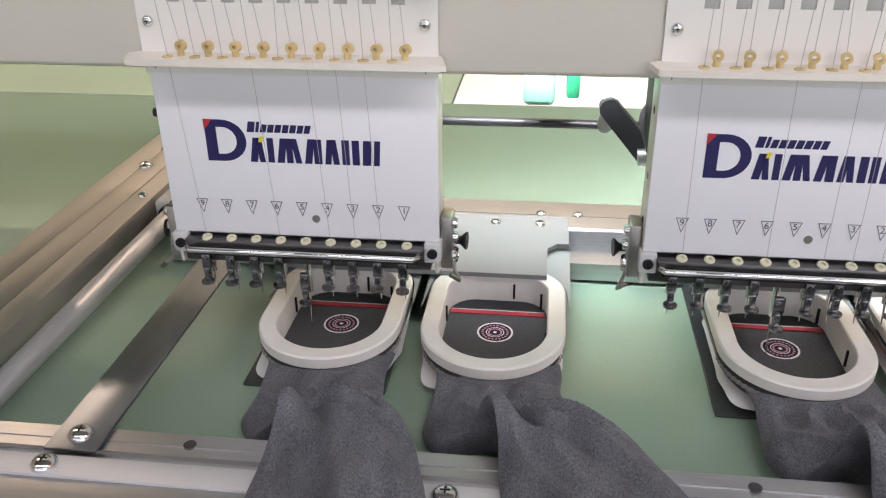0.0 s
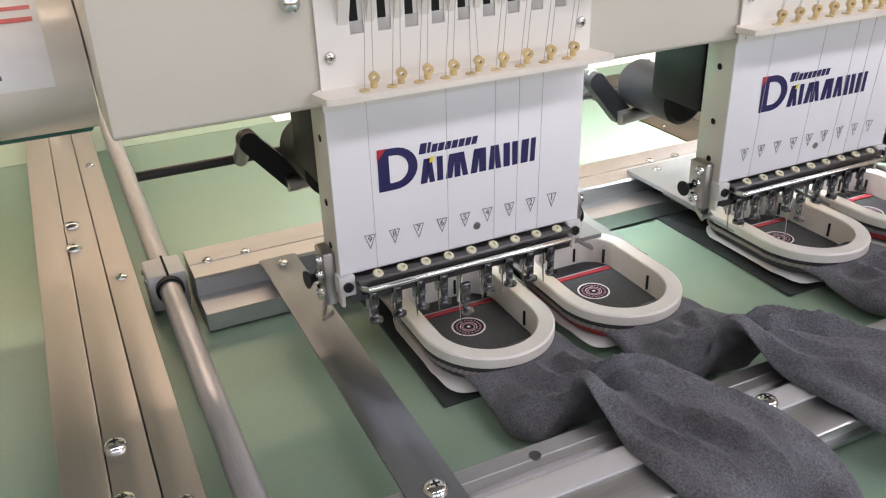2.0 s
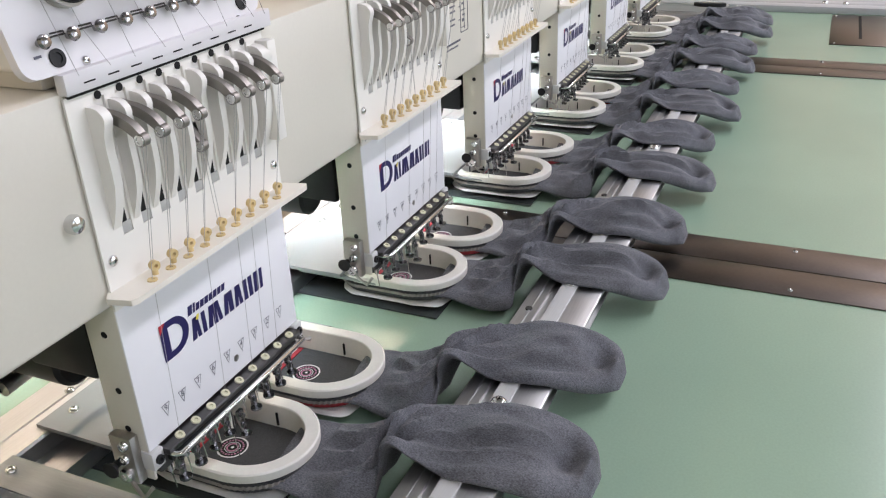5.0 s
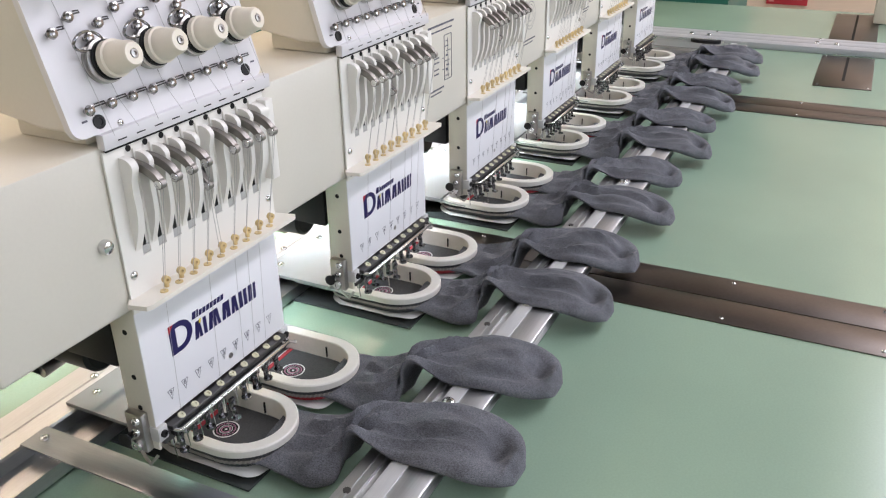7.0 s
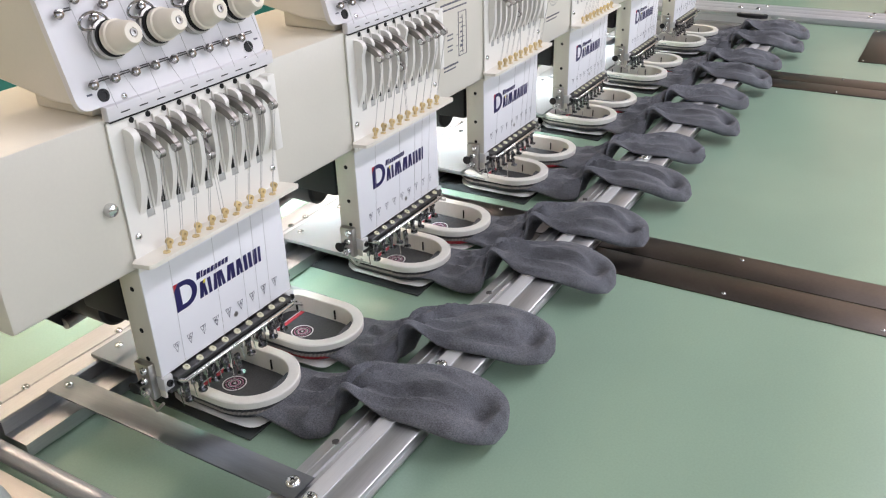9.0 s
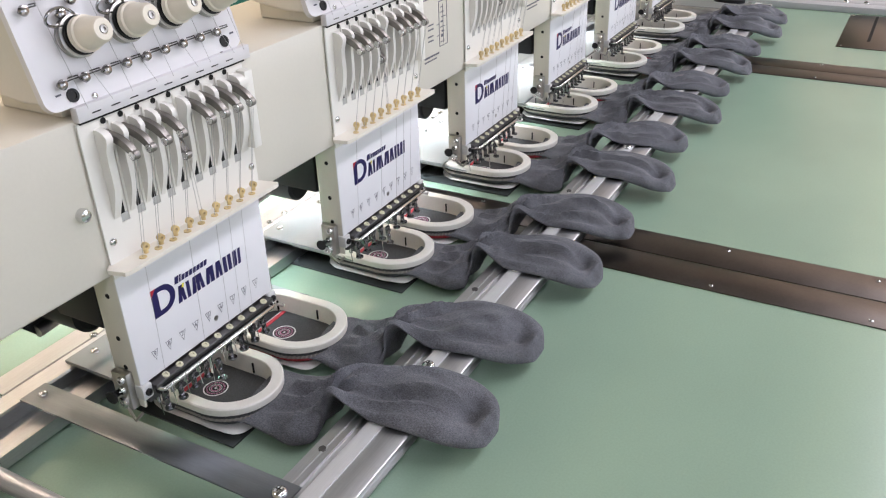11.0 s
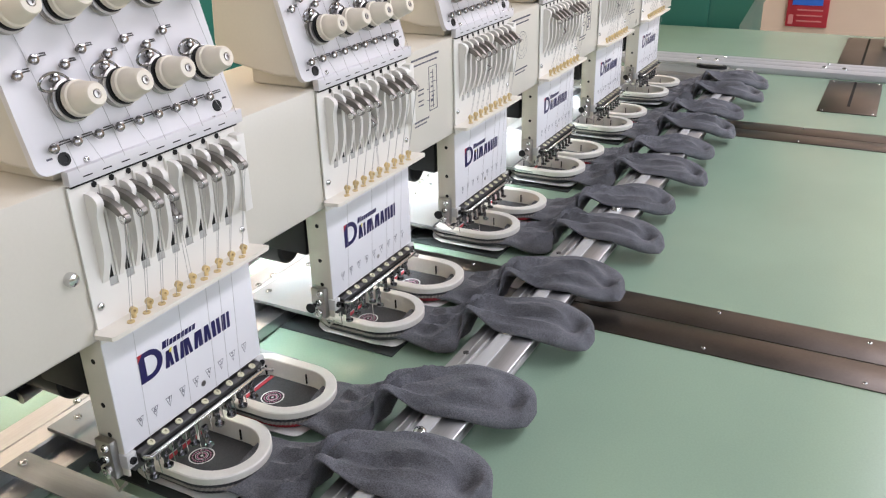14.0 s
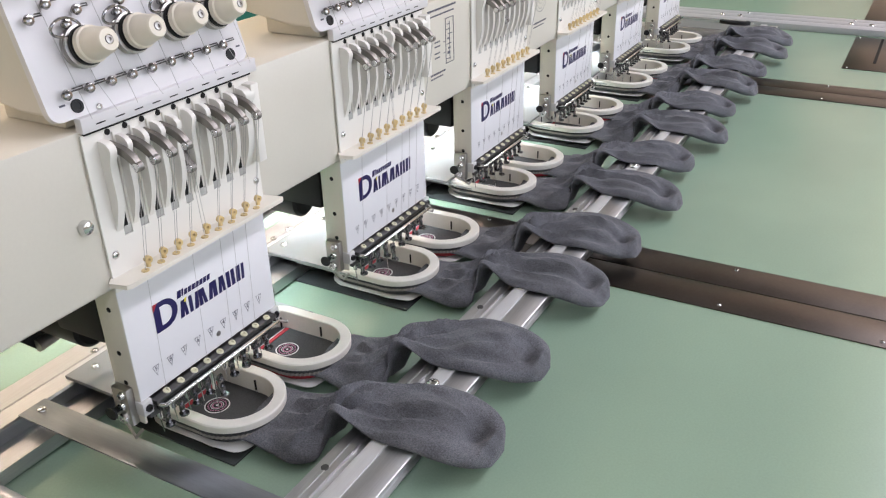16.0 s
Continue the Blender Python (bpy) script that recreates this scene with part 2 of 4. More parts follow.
def washer(bm, a, d, r0, r1, h, n=16):
    """A ring with an open hole."""
    a, d = Vector(a), Vector(d).normalized()
    u = d.orthogonal().normalized()
    v = d.cross(u)
    rings = [[bm.verts.new(a + d * k + (u * math.cos(2 * math.pi * i / n) + v * math.sin(2 * math.pi * i / n)) * r) for i in range(n)] for k, r in ((0, r0), (0, r1), (h, r1), (h, r0))]
    for j in range(4):
        for i in range(n):
            bm.faces.new((rings[j][i], rings[j][(i + 1) % n], rings[(j + 1) % 4][(i + 1) % n], rings[(j + 1) % 4][i])).smooth = True
    return bm


def screw_mesh(name, r, mat=None):
    """A domed head with a cross recess, along +z."""
    bm = lathe(bmesh.new(), (0, 0, 0), (0, 0, 1), [(0, r), (r * 0.25, r * 0.98), (r * 0.55, r * 0.72), (r * 0.66, r * 0.35)], 16)
    me = mesh_of(name, bm, mat or CHROME)
    me.materials.append(HOLE)
    bm = bmesh.new()
    bm.from_mesh(me)
    k = len(bm.faces)
    box(bm, -r * 0.36, r * 0.36, -r * 0.07, r * 0.07, r * 0.5, r * 0.69)
    box(bm, -r * 0.07, r * 0.07, -r * 0.36, r * 0.36, r * 0.5, r * 0.695)
    bm.faces.ensure_lookup_table()
    for f in bm.faces[k:]:
        f.material_index = 1
    bm.to_mesh(me)
    bm.free()
    return me


def text_mesh(body, size, mat):
    cu = bpy.data.curves.new("text", "FONT")
    cu.body, cu.size, cu.align_x, cu.align_y, cu.extrude = body, size, "CENTER", "CENTER", 0.00005
    ob = bpy.data.objects.new("text", cu)
    scene.collection.objects.link(ob)
    bpy.context.view_layer.update()
    me = bpy.data.meshes.new_from_object(ob.evaluated_get(bpy.context.evaluated_depsgraph_get()))
    bpy.data.objects.remove(ob)
    me.materials.clear()
    me.materials.append(mat)
    return me


SCREW4, SCREW3, SCREW6 = screw_mesh("screw", 0.0050), screw_mesh("screw_small", 0.0030), screw_mesh("screw_large", 0.0076)
TO_FRONT = pose(0, 0, 0, 90, 0, 0)   # turns +z to -y

# ---- the hall ----
FLOOR_Z = -0.80
solid("floor", box(bmesh.new(), -4, 7, -3.7, 4.2, FLOOR_Z - 0.1, FLOOR_Z), FLOOR, "grey painted concrete workshop floor", "floor", kind="structure")
# unseen ceiling, kept grey so the rails reflect a darker top
solid("ceiling", box(bmesh.new(), -4, 7, -3.7, 4.2, 3.0, 3.1), CEIL, "unseen grey workshop ceiling, kept dark for the rail reflections", "ceiling", kind="structure")
wn_ = solid("wall_north", box(bmesh.new(), -4.1, 7.1, 1.9, 2.05, FLOOR_Z, 3.0), WALL, "cream painted workshop wall with a teal dado", "wall", kind="structure")
part("dado", box(bmesh.new(), -4.0, 5.6, 1.892, 1.8995, FLOOR_Z, 0.27), TEAL, wn_, "dark teal painted dado")
# unseen dark panel, added so the metal mirrors less light from above
part("dark_upper_panel", box(bmesh.new(), -4.0, 5.6, 1.87, 1.8995, 1.0, 3.0), UPPER, wn_, "unseen grey-green panel added to darken reflections")
solid("wall_east", box(bmesh.new(), 5.6, 5.75, -3.7, 4.2, FLOOR_Z, 3.0), PEACH, "peach painted workshop wall", "wall", kind="structure")
solid("wall_west", box(bmesh.new(), -4.15, -4, -3.7, 4.2, FLOOR_Z, 3.0), WALL, "cream painted workshop wall", "wall", kind="structure")
# unseen wall, its openings added so sky light reaches the room
bm = bmesh.new()
box(bm, -4.1, 7.1, -3.85, -3.7, FLOOR_Z, 0.15)
box(bm, -4.1, 7.1, -3.85, -3.7, 1.85, 3.0)
for x0, x1 in ((-4.1, -4.0), (-1.9, -1.5), (0.7, 1.1), (3.3, 7.1)):
    box(bm, x0, x1, -3.85, -3.7, 0.15, 1.85)
solid("wall_south", bm, WALL, "unseen cream wall with openings added to let light in", "wall", kind="structure")

# ---- table ----
table = thing("machine_table", "pale green laminate machine table with steel joint plates", "table")
part("tabletop", box(bmesh.new(), -1.6, 2.84, -1.1, 0.655, -0.03, 0.0, 0.002), GREEN, table)
part("tabletop", box(bmesh.new(), -1.6, 0.028, 0.6552, 1.1, -0.03, 0.0, 0.0), GREEN, table)
# white strip added to stand in for the brightness past the table's back edge
part("bright_strip", box(bmesh.new(), 0.030, 2.84, 0.657, 1.1, -0.03, -0.001, 0.002), WHITE, table, "white strip standing in for the bright area behind the table")
for lx in (-1.4, 0.6, 2.6):
    for ly in (-0.9, 0.95):
        part("leg", box(bmesh.new(), lx - 0.03, lx + 0.03, ly - 0.03, ly + 0.03, FLOOR_Z, -0.03, 0.003), RAIL_GREY, table, "grey square steel leg")
for jx in (0.532, 1.512):
    for side in (-1, 1):
        x0, x1 = sorted((jx + side * 0.0012, jx + side * 0.064))
        pl = part("joint_plate", box(bmesh.new(), x0, x1, -1.05, 0.6, 0.0003, 0.0018, 0.0004), BROWN, table, "brownish steel joint plate")
        for k in range(8):
            shared("screw", SCREW3, pl, pose(jx + side * 0.052, -0.97 + k * 0.19, 0.0017))
for x0, x1 in ((1.743, 2.10), (2.27, 2.787)):
    pl = part("slotted_plate", box(bmesh.new(), x0, x1, -0.545, -0.41, 0.0003, 0.0018, 0.0004), BROWN, table, "brownish steel plate with a slot")
    part("slot", box(bmesh.new(), x0 + 0.07, x1 - 0.01, -0.481, -0.474, 0.0018, 0.0022), HOLE, pl)
    for sx in (x0 + 0.012, x1 - 0.012):
        for sy in (-0.535, -0.42):
            shared("screw", SCREW3, pl, pose(sx, sy, 0.0017))
for i in range(HEADS):
    x = i * PITCH
    pl = part("throat_plate", box(bmesh.new(), x - 0.042, x + 0.062, -0.046, 0.26, 0.0004, 0.0032, 0.001), DARK_PLATE, table, "dark polished steel throat plate")
    part("needle_hole", tube(bmesh.new(), (x + 0.004, 0.012, 0.0032), (x + 0.004, 0.012, 0.0036), 0.004, 12), HOLE, pl)

# ---- side rails ----


def side_rail(name, x0, x1, mat, label, h=0.036):
    ob = thing(name, label, "rail")
    w = x1 - x0
    g1, g2 = x0 + w * 0.36, x0 + w * 0.70
    part("cover", box(bmesh.new(), x0, g1 - 0.0002, -1.0, 0.90, 0.0, h - 0.0005, 0.0015), mat, ob)
    part("cover", box(bmesh.new(), g1 + 0.0002, g2 - 0.0003, -1.0, 0.90, 0.0, h, 0.0012), mat, ob)
    part("cover", box(bmesh.new(), g2 + 0.0003, x1, -1.0, 0.90, 0.0, h, 0.0012), mat, ob)
    for k in range(-1, 4):
        for sx, sy in ((x0 + w * 0.45, -0.027 + k * 0.36), (x0 + w * 0.43, -0.080 + k * 0.36), (x0 + w * 0.85, -0.095 + k * 0.297)):
            if -0.9 < sy < 0.72:
                shared("screw", SCREW6 if sx < x1 - 0.02 else SCREW4, ob, pose(sx, sy, h - 0.0002))
    return ob


side_rail("side_rail", -0.291, -0.215, ALU_Y, "brushed aluminium side rail with domed screws on the table")
side_rail("side_rail", 2.12, 2.25, RAIL_FAR, "light grey low side rail at the far table end", 0.018)  # far end

# guide rod with its clamp
rod = thing("guide_rod", "hollow grey steel guide rod in a clamp block", "rod")
bm = bmesh.new()
lathe(bm, (-0.191, -0.120, 0.024), (0, 1, 0), [(0.003, 0.0056), (0.0, 0.0082), (0.004, 0.0092), (0.86, 0.0092)], 24)
part("rod", bm, ROD, rod)
part("bore", tube(bmesh.new(), (-0.191, -0.1205, 0.024), (-0.191, -0.1175, 0.024), 0.0054, 20), HOLE, rod, "dark open rod end")
cl = part("clamp", box(bmesh.new(), -0.208, -0.175, 0.187, 0.224, 0.002, 0.037, 0.003), RAIL_GREY, rod, "grey cast clamp block")
part("split", box(bmesh.new(), -0.1915, -0.1895, 0.186, 0.225, 0.036, 0.0375), HOLE, cl)
part("collar", lathe(bmesh.new(), (-0.191, 0.180, 0.024), (0, 1, 0), [(0, 0.0096), (0.0, 0.0118), (0.006, 0.0118)], 24), BLACK, rod, "black rubber collar")
for sy in (0.196, 0.215):
    shared("screw", SCREW3, cl, pose(-0.208, sy, 0.03, 0, -90, 0))

# ---- moving frame that carries the hoops ----
FY0, FY1 = -0.2168, -0.143
frame_ = thing("pantograph", "aluminium moving pantograph lying on the green table", "pantograph")
XA, XB = -0.213, 1.985
part("front_rail", extrude_x(bmesh.new(), [(FY1, 0.004), (FY1, 0.035), (-0.1438, 0.036), (-0.1535, 0.036), (-0.1537, 0.0368), (-0.1553, 0.0368), (-0.1555, 0.036), (-0.163, 0.036), (-0.1632, 0.0325), (-0.1715, 0.0325), (-0.172, 0.0365),
     (-0.2155, 0.0365), (FY0, 0.0355), (FY0, 0.0335), (-0.2130, 0.0325), (-0.2130, 0.0235), (FY0, 0.0225), (FY0, 0.0213), (-0.206, 0.004)], XA, XB), ALU, frame_, "ribbed aluminium front rail")
part("cover_strip", box(bmesh.new(), XA, XB, -0.1890, -0.1722, 0.0366, 0.0388, 0.0004), STRIP, frame_, "pale anodised cover strip along the rail")
part("back_rail", extrude_x(bmesh.new(), [(0.134, 0.003), (0.134, 0.019), (0.168, 0.019), (0.168, 0.034), (0.170, 0.036), (0.194, 0.036), (0.1945, 0.0345), (0.196, 0.0345), (0.1965, 0.036), (0.226, 0.036), (0.228, 0.034), (0.228, 0.003)], -0.171, XB), ALU, frame_, "stepped aluminium back rail")
endp = part("end_plate", box(bmesh.new(), 1.845, 2.0, -0.150, 0.132, 0.012, 0.0385, 0.002), ALU, frame_, "aluminium end plate with slots")
part("recess", box(bmesh.new(), 1.875, 1.965, -0.125, 0.12, 0.0385, 0.0392), BRACKET, endp)
part("finger_hole", tube(bmesh.new(), (1.90, -0.128, 0.0385), (1.90, -0.128, 0.0396), 0.012, 20), HOLE, endp)
for k in range(3):
    part("slot", box(bmesh.new(), 1.875 + k * 0.038, 1.895 + k * 0.038, -0.215, -0.195, 0.0372, 0.0379), HOLE, endp)
    part("slot", box(bmesh.new(), 1.875 + k * 0.038, 1.895 + k * 0.038, -0.180, -0.165, 0.0360, 0.0366), PAPER, endp)
clip = part("clip", extrude_z(bmesh.new(), [(1.965 + 0.018 * math.cos(a), -0.105 + 0.042 * math.sin(a)) for a in [2 * math.pi * q / 24 for q in range(24)]], 0.0385, 0.047), BLACK, endp, "black oval end clip")
part("clip_rib", box(bmesh.new(), 1.962, 1.968, -0.135, -0.075, 0.047, 0.050, 0.001), GREYP, clip)
strap = part("strap", box(bmesh.new(), -0.1155, -0.0835, -0.168, 0.169, 0.0370, 0.0393, 0.0006), STEEL, frame_, "flat steel cross strap")
for sy, sx in ((-0.155, -0.0985), (0.154, -0.0985)):
    shared("screw", SCREW6 if sy < 0 else SCREW4, strap, pose(sx, sy, 0.0392))
fr = [c for c in frame_.children if c.name.startswith("front_rail")][0]
br = [c for c in frame_.children if c.name.startswith("back_rail")][0]
for k in range(7):
    shared("screw", SCREW6, fr, pose(-0.107 + k * 0.2285, -0.1812, 0.0387))
    part("bolt_hole", tube(bmesh.new(), (-0.0325 + k * 0.32, -0.1535, 0.0360), (-0.0325 + k * 0.32, -0.1535, 0.0372), 0.0038, 14), SPRING, fr)
for k in range(14):
    shared("screw", SCREW4, br, pose(-0.155 + k * 0.16, 0.197, 0.0358))
    shared("screw", SCREW4, br, pose(-0.121 + k * 0.16, 0.197, 0.0358))

# hoop brackets
for i in range(HEADS):
    x = i * PITCH
    br_ = part("hoop_bracket", extrude_z(bmesh.new(), [(x - 0.047, 0.07), (x + 0.172, 0.07), (x + 0.172, 0.118), (x + 0.180, 0.128), (x + 0.190, 0.128), (x + 0.190, 0.182), (x - 0.047, 0.182)], 0.0362, 0.040), BRACKET, frame_, "grey sheet metal hoop bracket")
    for sx in (x - 0.02, x + 0.075, x + 0.125, x + 0.165):
        shared("screw", SCREW4, br_, pose(sx, 0.166, 0.0398))

# ---- hoops and socks ----
HX, HY, HW, HL, HTOP, HBOT = 0.0145, 0.0155, 0.0525, 0.073, 0.036, 0.011
HOOP_GAP = 0.120


def hoop_outline(inset, n=20):
    """Rounded outline: a wide half-round front, tighter corners at the back."""
    w, f, b = HW - inset, -HL + inset, HL - inset
    pts = arc(0, f + w * 1.05, w, w * 1.05, 180, 360, n * 2)
    rb = max(0.036 - inset, 0.01)
    pts += arc(w - rb, b - rb, rb, rb, 0, 90, n)
    pts += arc(-w + rb, b - rb, rb, rb, 90, 180, n)
    return pts


def ring_wall(bm, loops):
    """loops: (outline, z) closed bands joined one to the next."""
    rings = [[bm.verts.new((x, y, z)) for x, y in pts] for pts, z in loops]
    k = len(rings[0])
    for p, q in zip(rings, rings[1:]):
        for i in range(k):
            bm.faces.new((p[i], p[(i + 1) % k], q[(i + 1) % k], q[i])).smooth = True
    return rings


def hoop(m, k):
    ob = thing("embroidery_hoop", "ivory plastic oval hoop holding a grey sock open", "hoop", m, "sock hoops")
    bm = bmesh.new()
    o = [(hoop_outline(0.0135), HBOT), (hoop_outline(0.0135), HTOP - 0.001), (hoop_outline(0.0127), HTOP), (hoop_outline(0.0015), HTOP), (hoop_outline(0.0002), HTOP - 0.0012),
         (hoop_outline(0.0004), HTOP - 0.0085), (hoop_outline(0.0030), HTOP - 0.0095), (hoop_outline(0.0115), HBOT)]
    rings = ring_wall(bm, o)
    k2 = len(rings[0])
    for i in range(k2):
        bm.faces.new((rings[-1][i], rings[-1][(i + 1) % k2], rings[0][(i + 1) % k2], rings[0][i]))
    part("ring", bm, HOOP, ob)
    for px, py in ((-0.0385, 0.02), (0.0385, -0.012), (0.012, 0.0592), (0.034, 0.045)):
        part("pin", box(bmesh.new(), px - 0.0009, px + 0.0009, py - 0.0009, py + 0.0009, HBOT + 0.004, HBOT + 0.017), HOLE, ob, "short dark locating pin")
    return ob


def disc(bm, cx, cy, z, r0, r1, n=36):
    a = [bm.verts.new((cx + r0 * math.cos(2 * math.pi * i / n), cy + r0 * math.sin(2 * math.pi * i / n), z)) for i in range(n)]
    b = [bm.verts.new((cx + r1 * math.cos(2 * math.pi * i / n), cy + r1 * math.sin(2 * math.pi * i / n), z)) for i in range(n)]
    for i in range(n):
        bm.faces.new((a[i], a[(i + 1) % n], b[(i + 1) % n], b[i]))


def smooth_at(rows, s):
    """Catmull-Rom through evenly spaced rows."""
    x = s * (len(rows) - 1)
    i = min(int(x), len(rows) - 2)
    f = x - i
    p = [np.array(rows[max(0, min(len(rows) - 1, i + k))]) for k in (-1, 0, 1, 2)]
    return 0.5 * (2 * p[1] + (p[2] - p[0]) * f + (2 * p[0] - 5 * p[1] + 4 * p[2] - p[3]) * f * f + (3 * p[1] - p[0] - 3 * p[2] + p[3]) * f ** 3)


# from cuff to toe: the slack edge (x, y, z) with the heel pouch and the lip of the fold, the drawn edge (x, y, z), half thickness
SOCK = [(-0.038, -0.050, 0.019, 0.050, -0.038, 0.020, 0.005), (-0.035, -0.068, 0.018, 0.050, -0.058, 0.022, 0.009), (-0.035, -0.093, 0.014, 0.050, -0.078, 0.024, 0.012), (-0.036, -0.119, 0.013, 0.052, -0.096, 0.027, 0.013),
        (-0.024, -0.138, 0.016, 0.055, -0.109, 0.031, 0.015), (-0.008, -0.138, 0.031, 0.059, -0.119, 0.036, 0.014), (-0.001, -0.138, 0.053, 0.064, -0.127, 0.040, 0.011), (0.003, -0.146, 0.061, 0.071, -0.136, 0.043, 0.009),
        (0.003, -0.164, 0.051, 0.080, -0.150, 0.043, 0.009), (0.001, -0.188, 0.042, 0.090, -0.175, 0.043, 0.010), (0.002, -0.221, 0.042, 0.101, -0.212, 0.045, 0.0125), (0.010, -0.254, 0.036, 0.105, -0.252, 0.039, 0.014),
        (0.023, -0.279, 0.028, 0.096, -0.284, 0.029, 0.012), (0.040, -0.296, 0.020, 0.070, -0.298, 0.020, 0.005)]


def sock(m, seed, lean, grow, worked):
    ob = thing("sock", "heather grey knitted sock stretched over its hoop, toe over the rail", "sock", m, "socks in the hoops")
    rnd = random.Random(seed)
    off = Vector((rnd.uniform(0, 50), rnd.uniform(0, 50), rnd.uniform(0, 50)))
    n, rings = 80, 170
    bm = bmesh.new()
    loops = []
    # creases: start and end along the sock, place across at both, height
    folds = [(s0 + rnd.uniform(-0.02, 0.02), s1 + rnd.uniform(-0.03, 0.03), u0 + rnd.uniform(-0.12, 0.12), u1 + rnd.uniform(-0.12, 0.12), hh * rnd.uniform(0.6, 1.25))
             for s0, s1, u0, u1, hh in ((0.12, 0.38, -0.50, -0.10, 0.0030), (0.12, 0.46, 0.0, 0.35, 0.0035), (0.12, 0.42, 0.45, 0.70, 0.0030), (0.18, 0.34, -0.80, -0.40, 0.0045),
                                        (0.47, 0.74, -0.45, 0.35, 0.0055), (0.44, 0.66, 0.05, 0.72, 0.005), (0.56, 0.90, -0.72, -0.50, 0.0045), (0.60, 0.90, -0.15, 0.20, 0.0040), (0.52, 0.80, 0.30, 0.60, 0.0040), (0.40, 0.60, 0.60, 0.85, 0.004))]
    k1, k2, k3 = rnd.uniform(0.85, 1.15), rnd.uniform(0.7, 1.3), rnd.uniform(0.6, 1.3)

    def bump(v, c, w):
        return math.exp(-((v - c) / w) ** 2)

    def ridge(v):
        return 1.0 - min(1.0, abs(noise.noise(v)) * 2.6)

    for j in range(rings + 1):
        s = j / rings
        nx, ny, nz, fx, fy, fz, h = smooth_at(SOCK, s)
        lip = bump(s, 0.52, 0.07)
        nz += (k1 - 1) * 0.03 * lip
        nx += (k2 - 1) * 0.014 * bump(s, 0.25, 0.13)
        loop = []
        for i in range(n):
            a = 2 * math.pi * i / n
            c, d = math.cos(a), math.sin(a)
            u = math.copysign(abs(c) ** 0.92, c)
            f = (u + 1) / 2
            # the lip rises near the slack edge only and falls away towards the middle
            fz_ = f ** (1 - 0.45 * lip)
            px, py, pz = nx + (fx - nx) * f, ny + (fy - ny) * f, nz + (fz - nz) * fz_
            top = max(0.0, d)
            near = max(0.0, -u)
            pz += h * (d if d > 0 else (0.75 + 0.4 * bump(s, 0.9, 0.08)) * d)
            # the lower layer hangs down to the table between hoop and rail
            pz -= max(0.0, -d) * 0.030 * bump(s, 0.42, 0.13) * bump(u, 0.40, 0.42)
            neck, foot = bump(s, 0.22, 0.17) * min(1.0, s / 0.10), bump(s, 0.74, 0.15)
            # gathers fanning out from the hoop, and the soft swags beside the fold
            q = Vector((u * 2.0 + s * 3.5, s * 4.2 - u * 1.1, 0)) + off
            pz += top * neck * 0.0070 * k2 * (ridge(q) - 0.45)
            pz += top * bump(s, 0.47, 0.14) * 0.0060 * k3 * (ridge(Vector((u * 1.6 - s * 7.0, s * 3.0, 5)) + off) - 0.5) * (1 - near)
            pz -= top * 0.0085 * bump(s, 0.40 + 0.05 * u, 0.030) * bump(u, -0.35, 0.38)
            pz += top * 0.0045 * bump(s, 0.31 + 0.04 * u, 0.040) * bump(u, -0.45, 0.4)
            # a long ridge along the slack edge of the foot and a shallow trough beside it
            pz += top * foot * (0.0030 * bump(u, -0.80, 0.14) - 0.0042 * k3 * bump(u, -0.42 + 0.2 * math.sin(s * 9 + off.x), 0.22) + 0.0030 * bump(u, 0.25, 0.3))
            for s0, s1, u0, u1, hh in folds:
                if s0 < s < s1:
                    g = (s - s0) / (s1 - s0)
                    dist = u - (u0 + (u1 - u0) * g + 0.10 * math.sin(g * 5 + off.y))
                    pz += top * math.sin(math.pi * g) ** 0.7 * hh * (1.6 * math.exp(-abs(dist) / 0.080) - 1.2 * bump(dist, -0.21, 0.13))
            # the rolled lip and the hollow behind it, and the swell of the heel pouch
            pz += top * lip * (0.0060 * bump(u, -0.84, 0.12) - 0.0160 * bump(u, -0.46, 0.22))
            pz += top * 0.0075 * bump(s, 0.235, 0.06) * bump(u, -0.62, 0.30)
            q = Vector((u * 1.1 - s * 1.4, s * 2.4 + u * 0.5, 3)) + off
            pz += top * foot * 0.0095 * k2 * (ridge(q) - 0.55)
            p = Vector((px * 24, s * 9, pz * 18)) + off
            pz += top * (noise.noise(p) * 0.0022 + noise.noise(p * 2.7) * 0.0009)
            px += noise.noise(p + Vector((7, 3, 1))) * 0.0024
            # a sunken toe with a turned rim
            pz -= top * 0.0175 * bump(s, 0.890, 0.036) * bump(u, 0.05 + 0.3 * (k1 - 1), 0.42)
            pz += top * 0.0050 * bump(s, 0.958, 0.018)
            px += lean * max(0.0, s - 0.35) ** 1.2 * 1.6
            py *= 1 + (grow - 1) * s
            py += noise.noise(p * 0.8 + Vector((1, 9, 4))) * 0.002
            under = min(max((py + 0.100) / 0.026, 0.0), 1.0)   # tucked under the hoop's rim
            pz = min(pz, 0.0262 + 0.040 * (1 - under))
            # cloth lies on the rail and sags to the table before and behind it
            over = min(max((py + 0.242) / 0.012, 0.0), 1.0) * min(max((-0.154 - py) / 0.006, 0.0), 1.0)
            loop.append(bm.verts.new((px, py, max(pz, 0.0045 + 0.0352 * over))))
        loops.append(loop)
    for p, q in zip(loops, loops[1:]):
        for i in range(n):
            bm.faces.new((p[i], p[(i + 1) % n], q[(i + 1) % n], q[i])).smooth = True
    bm.faces.new(loops[0][::-1])
    bm.faces.new(loops[-1])
    bmesh.ops.smooth_vert(bm, verts=bm.verts[:], factor=0.3, use_axis_x=True, use_axis_y=True, use_axis_z=True)
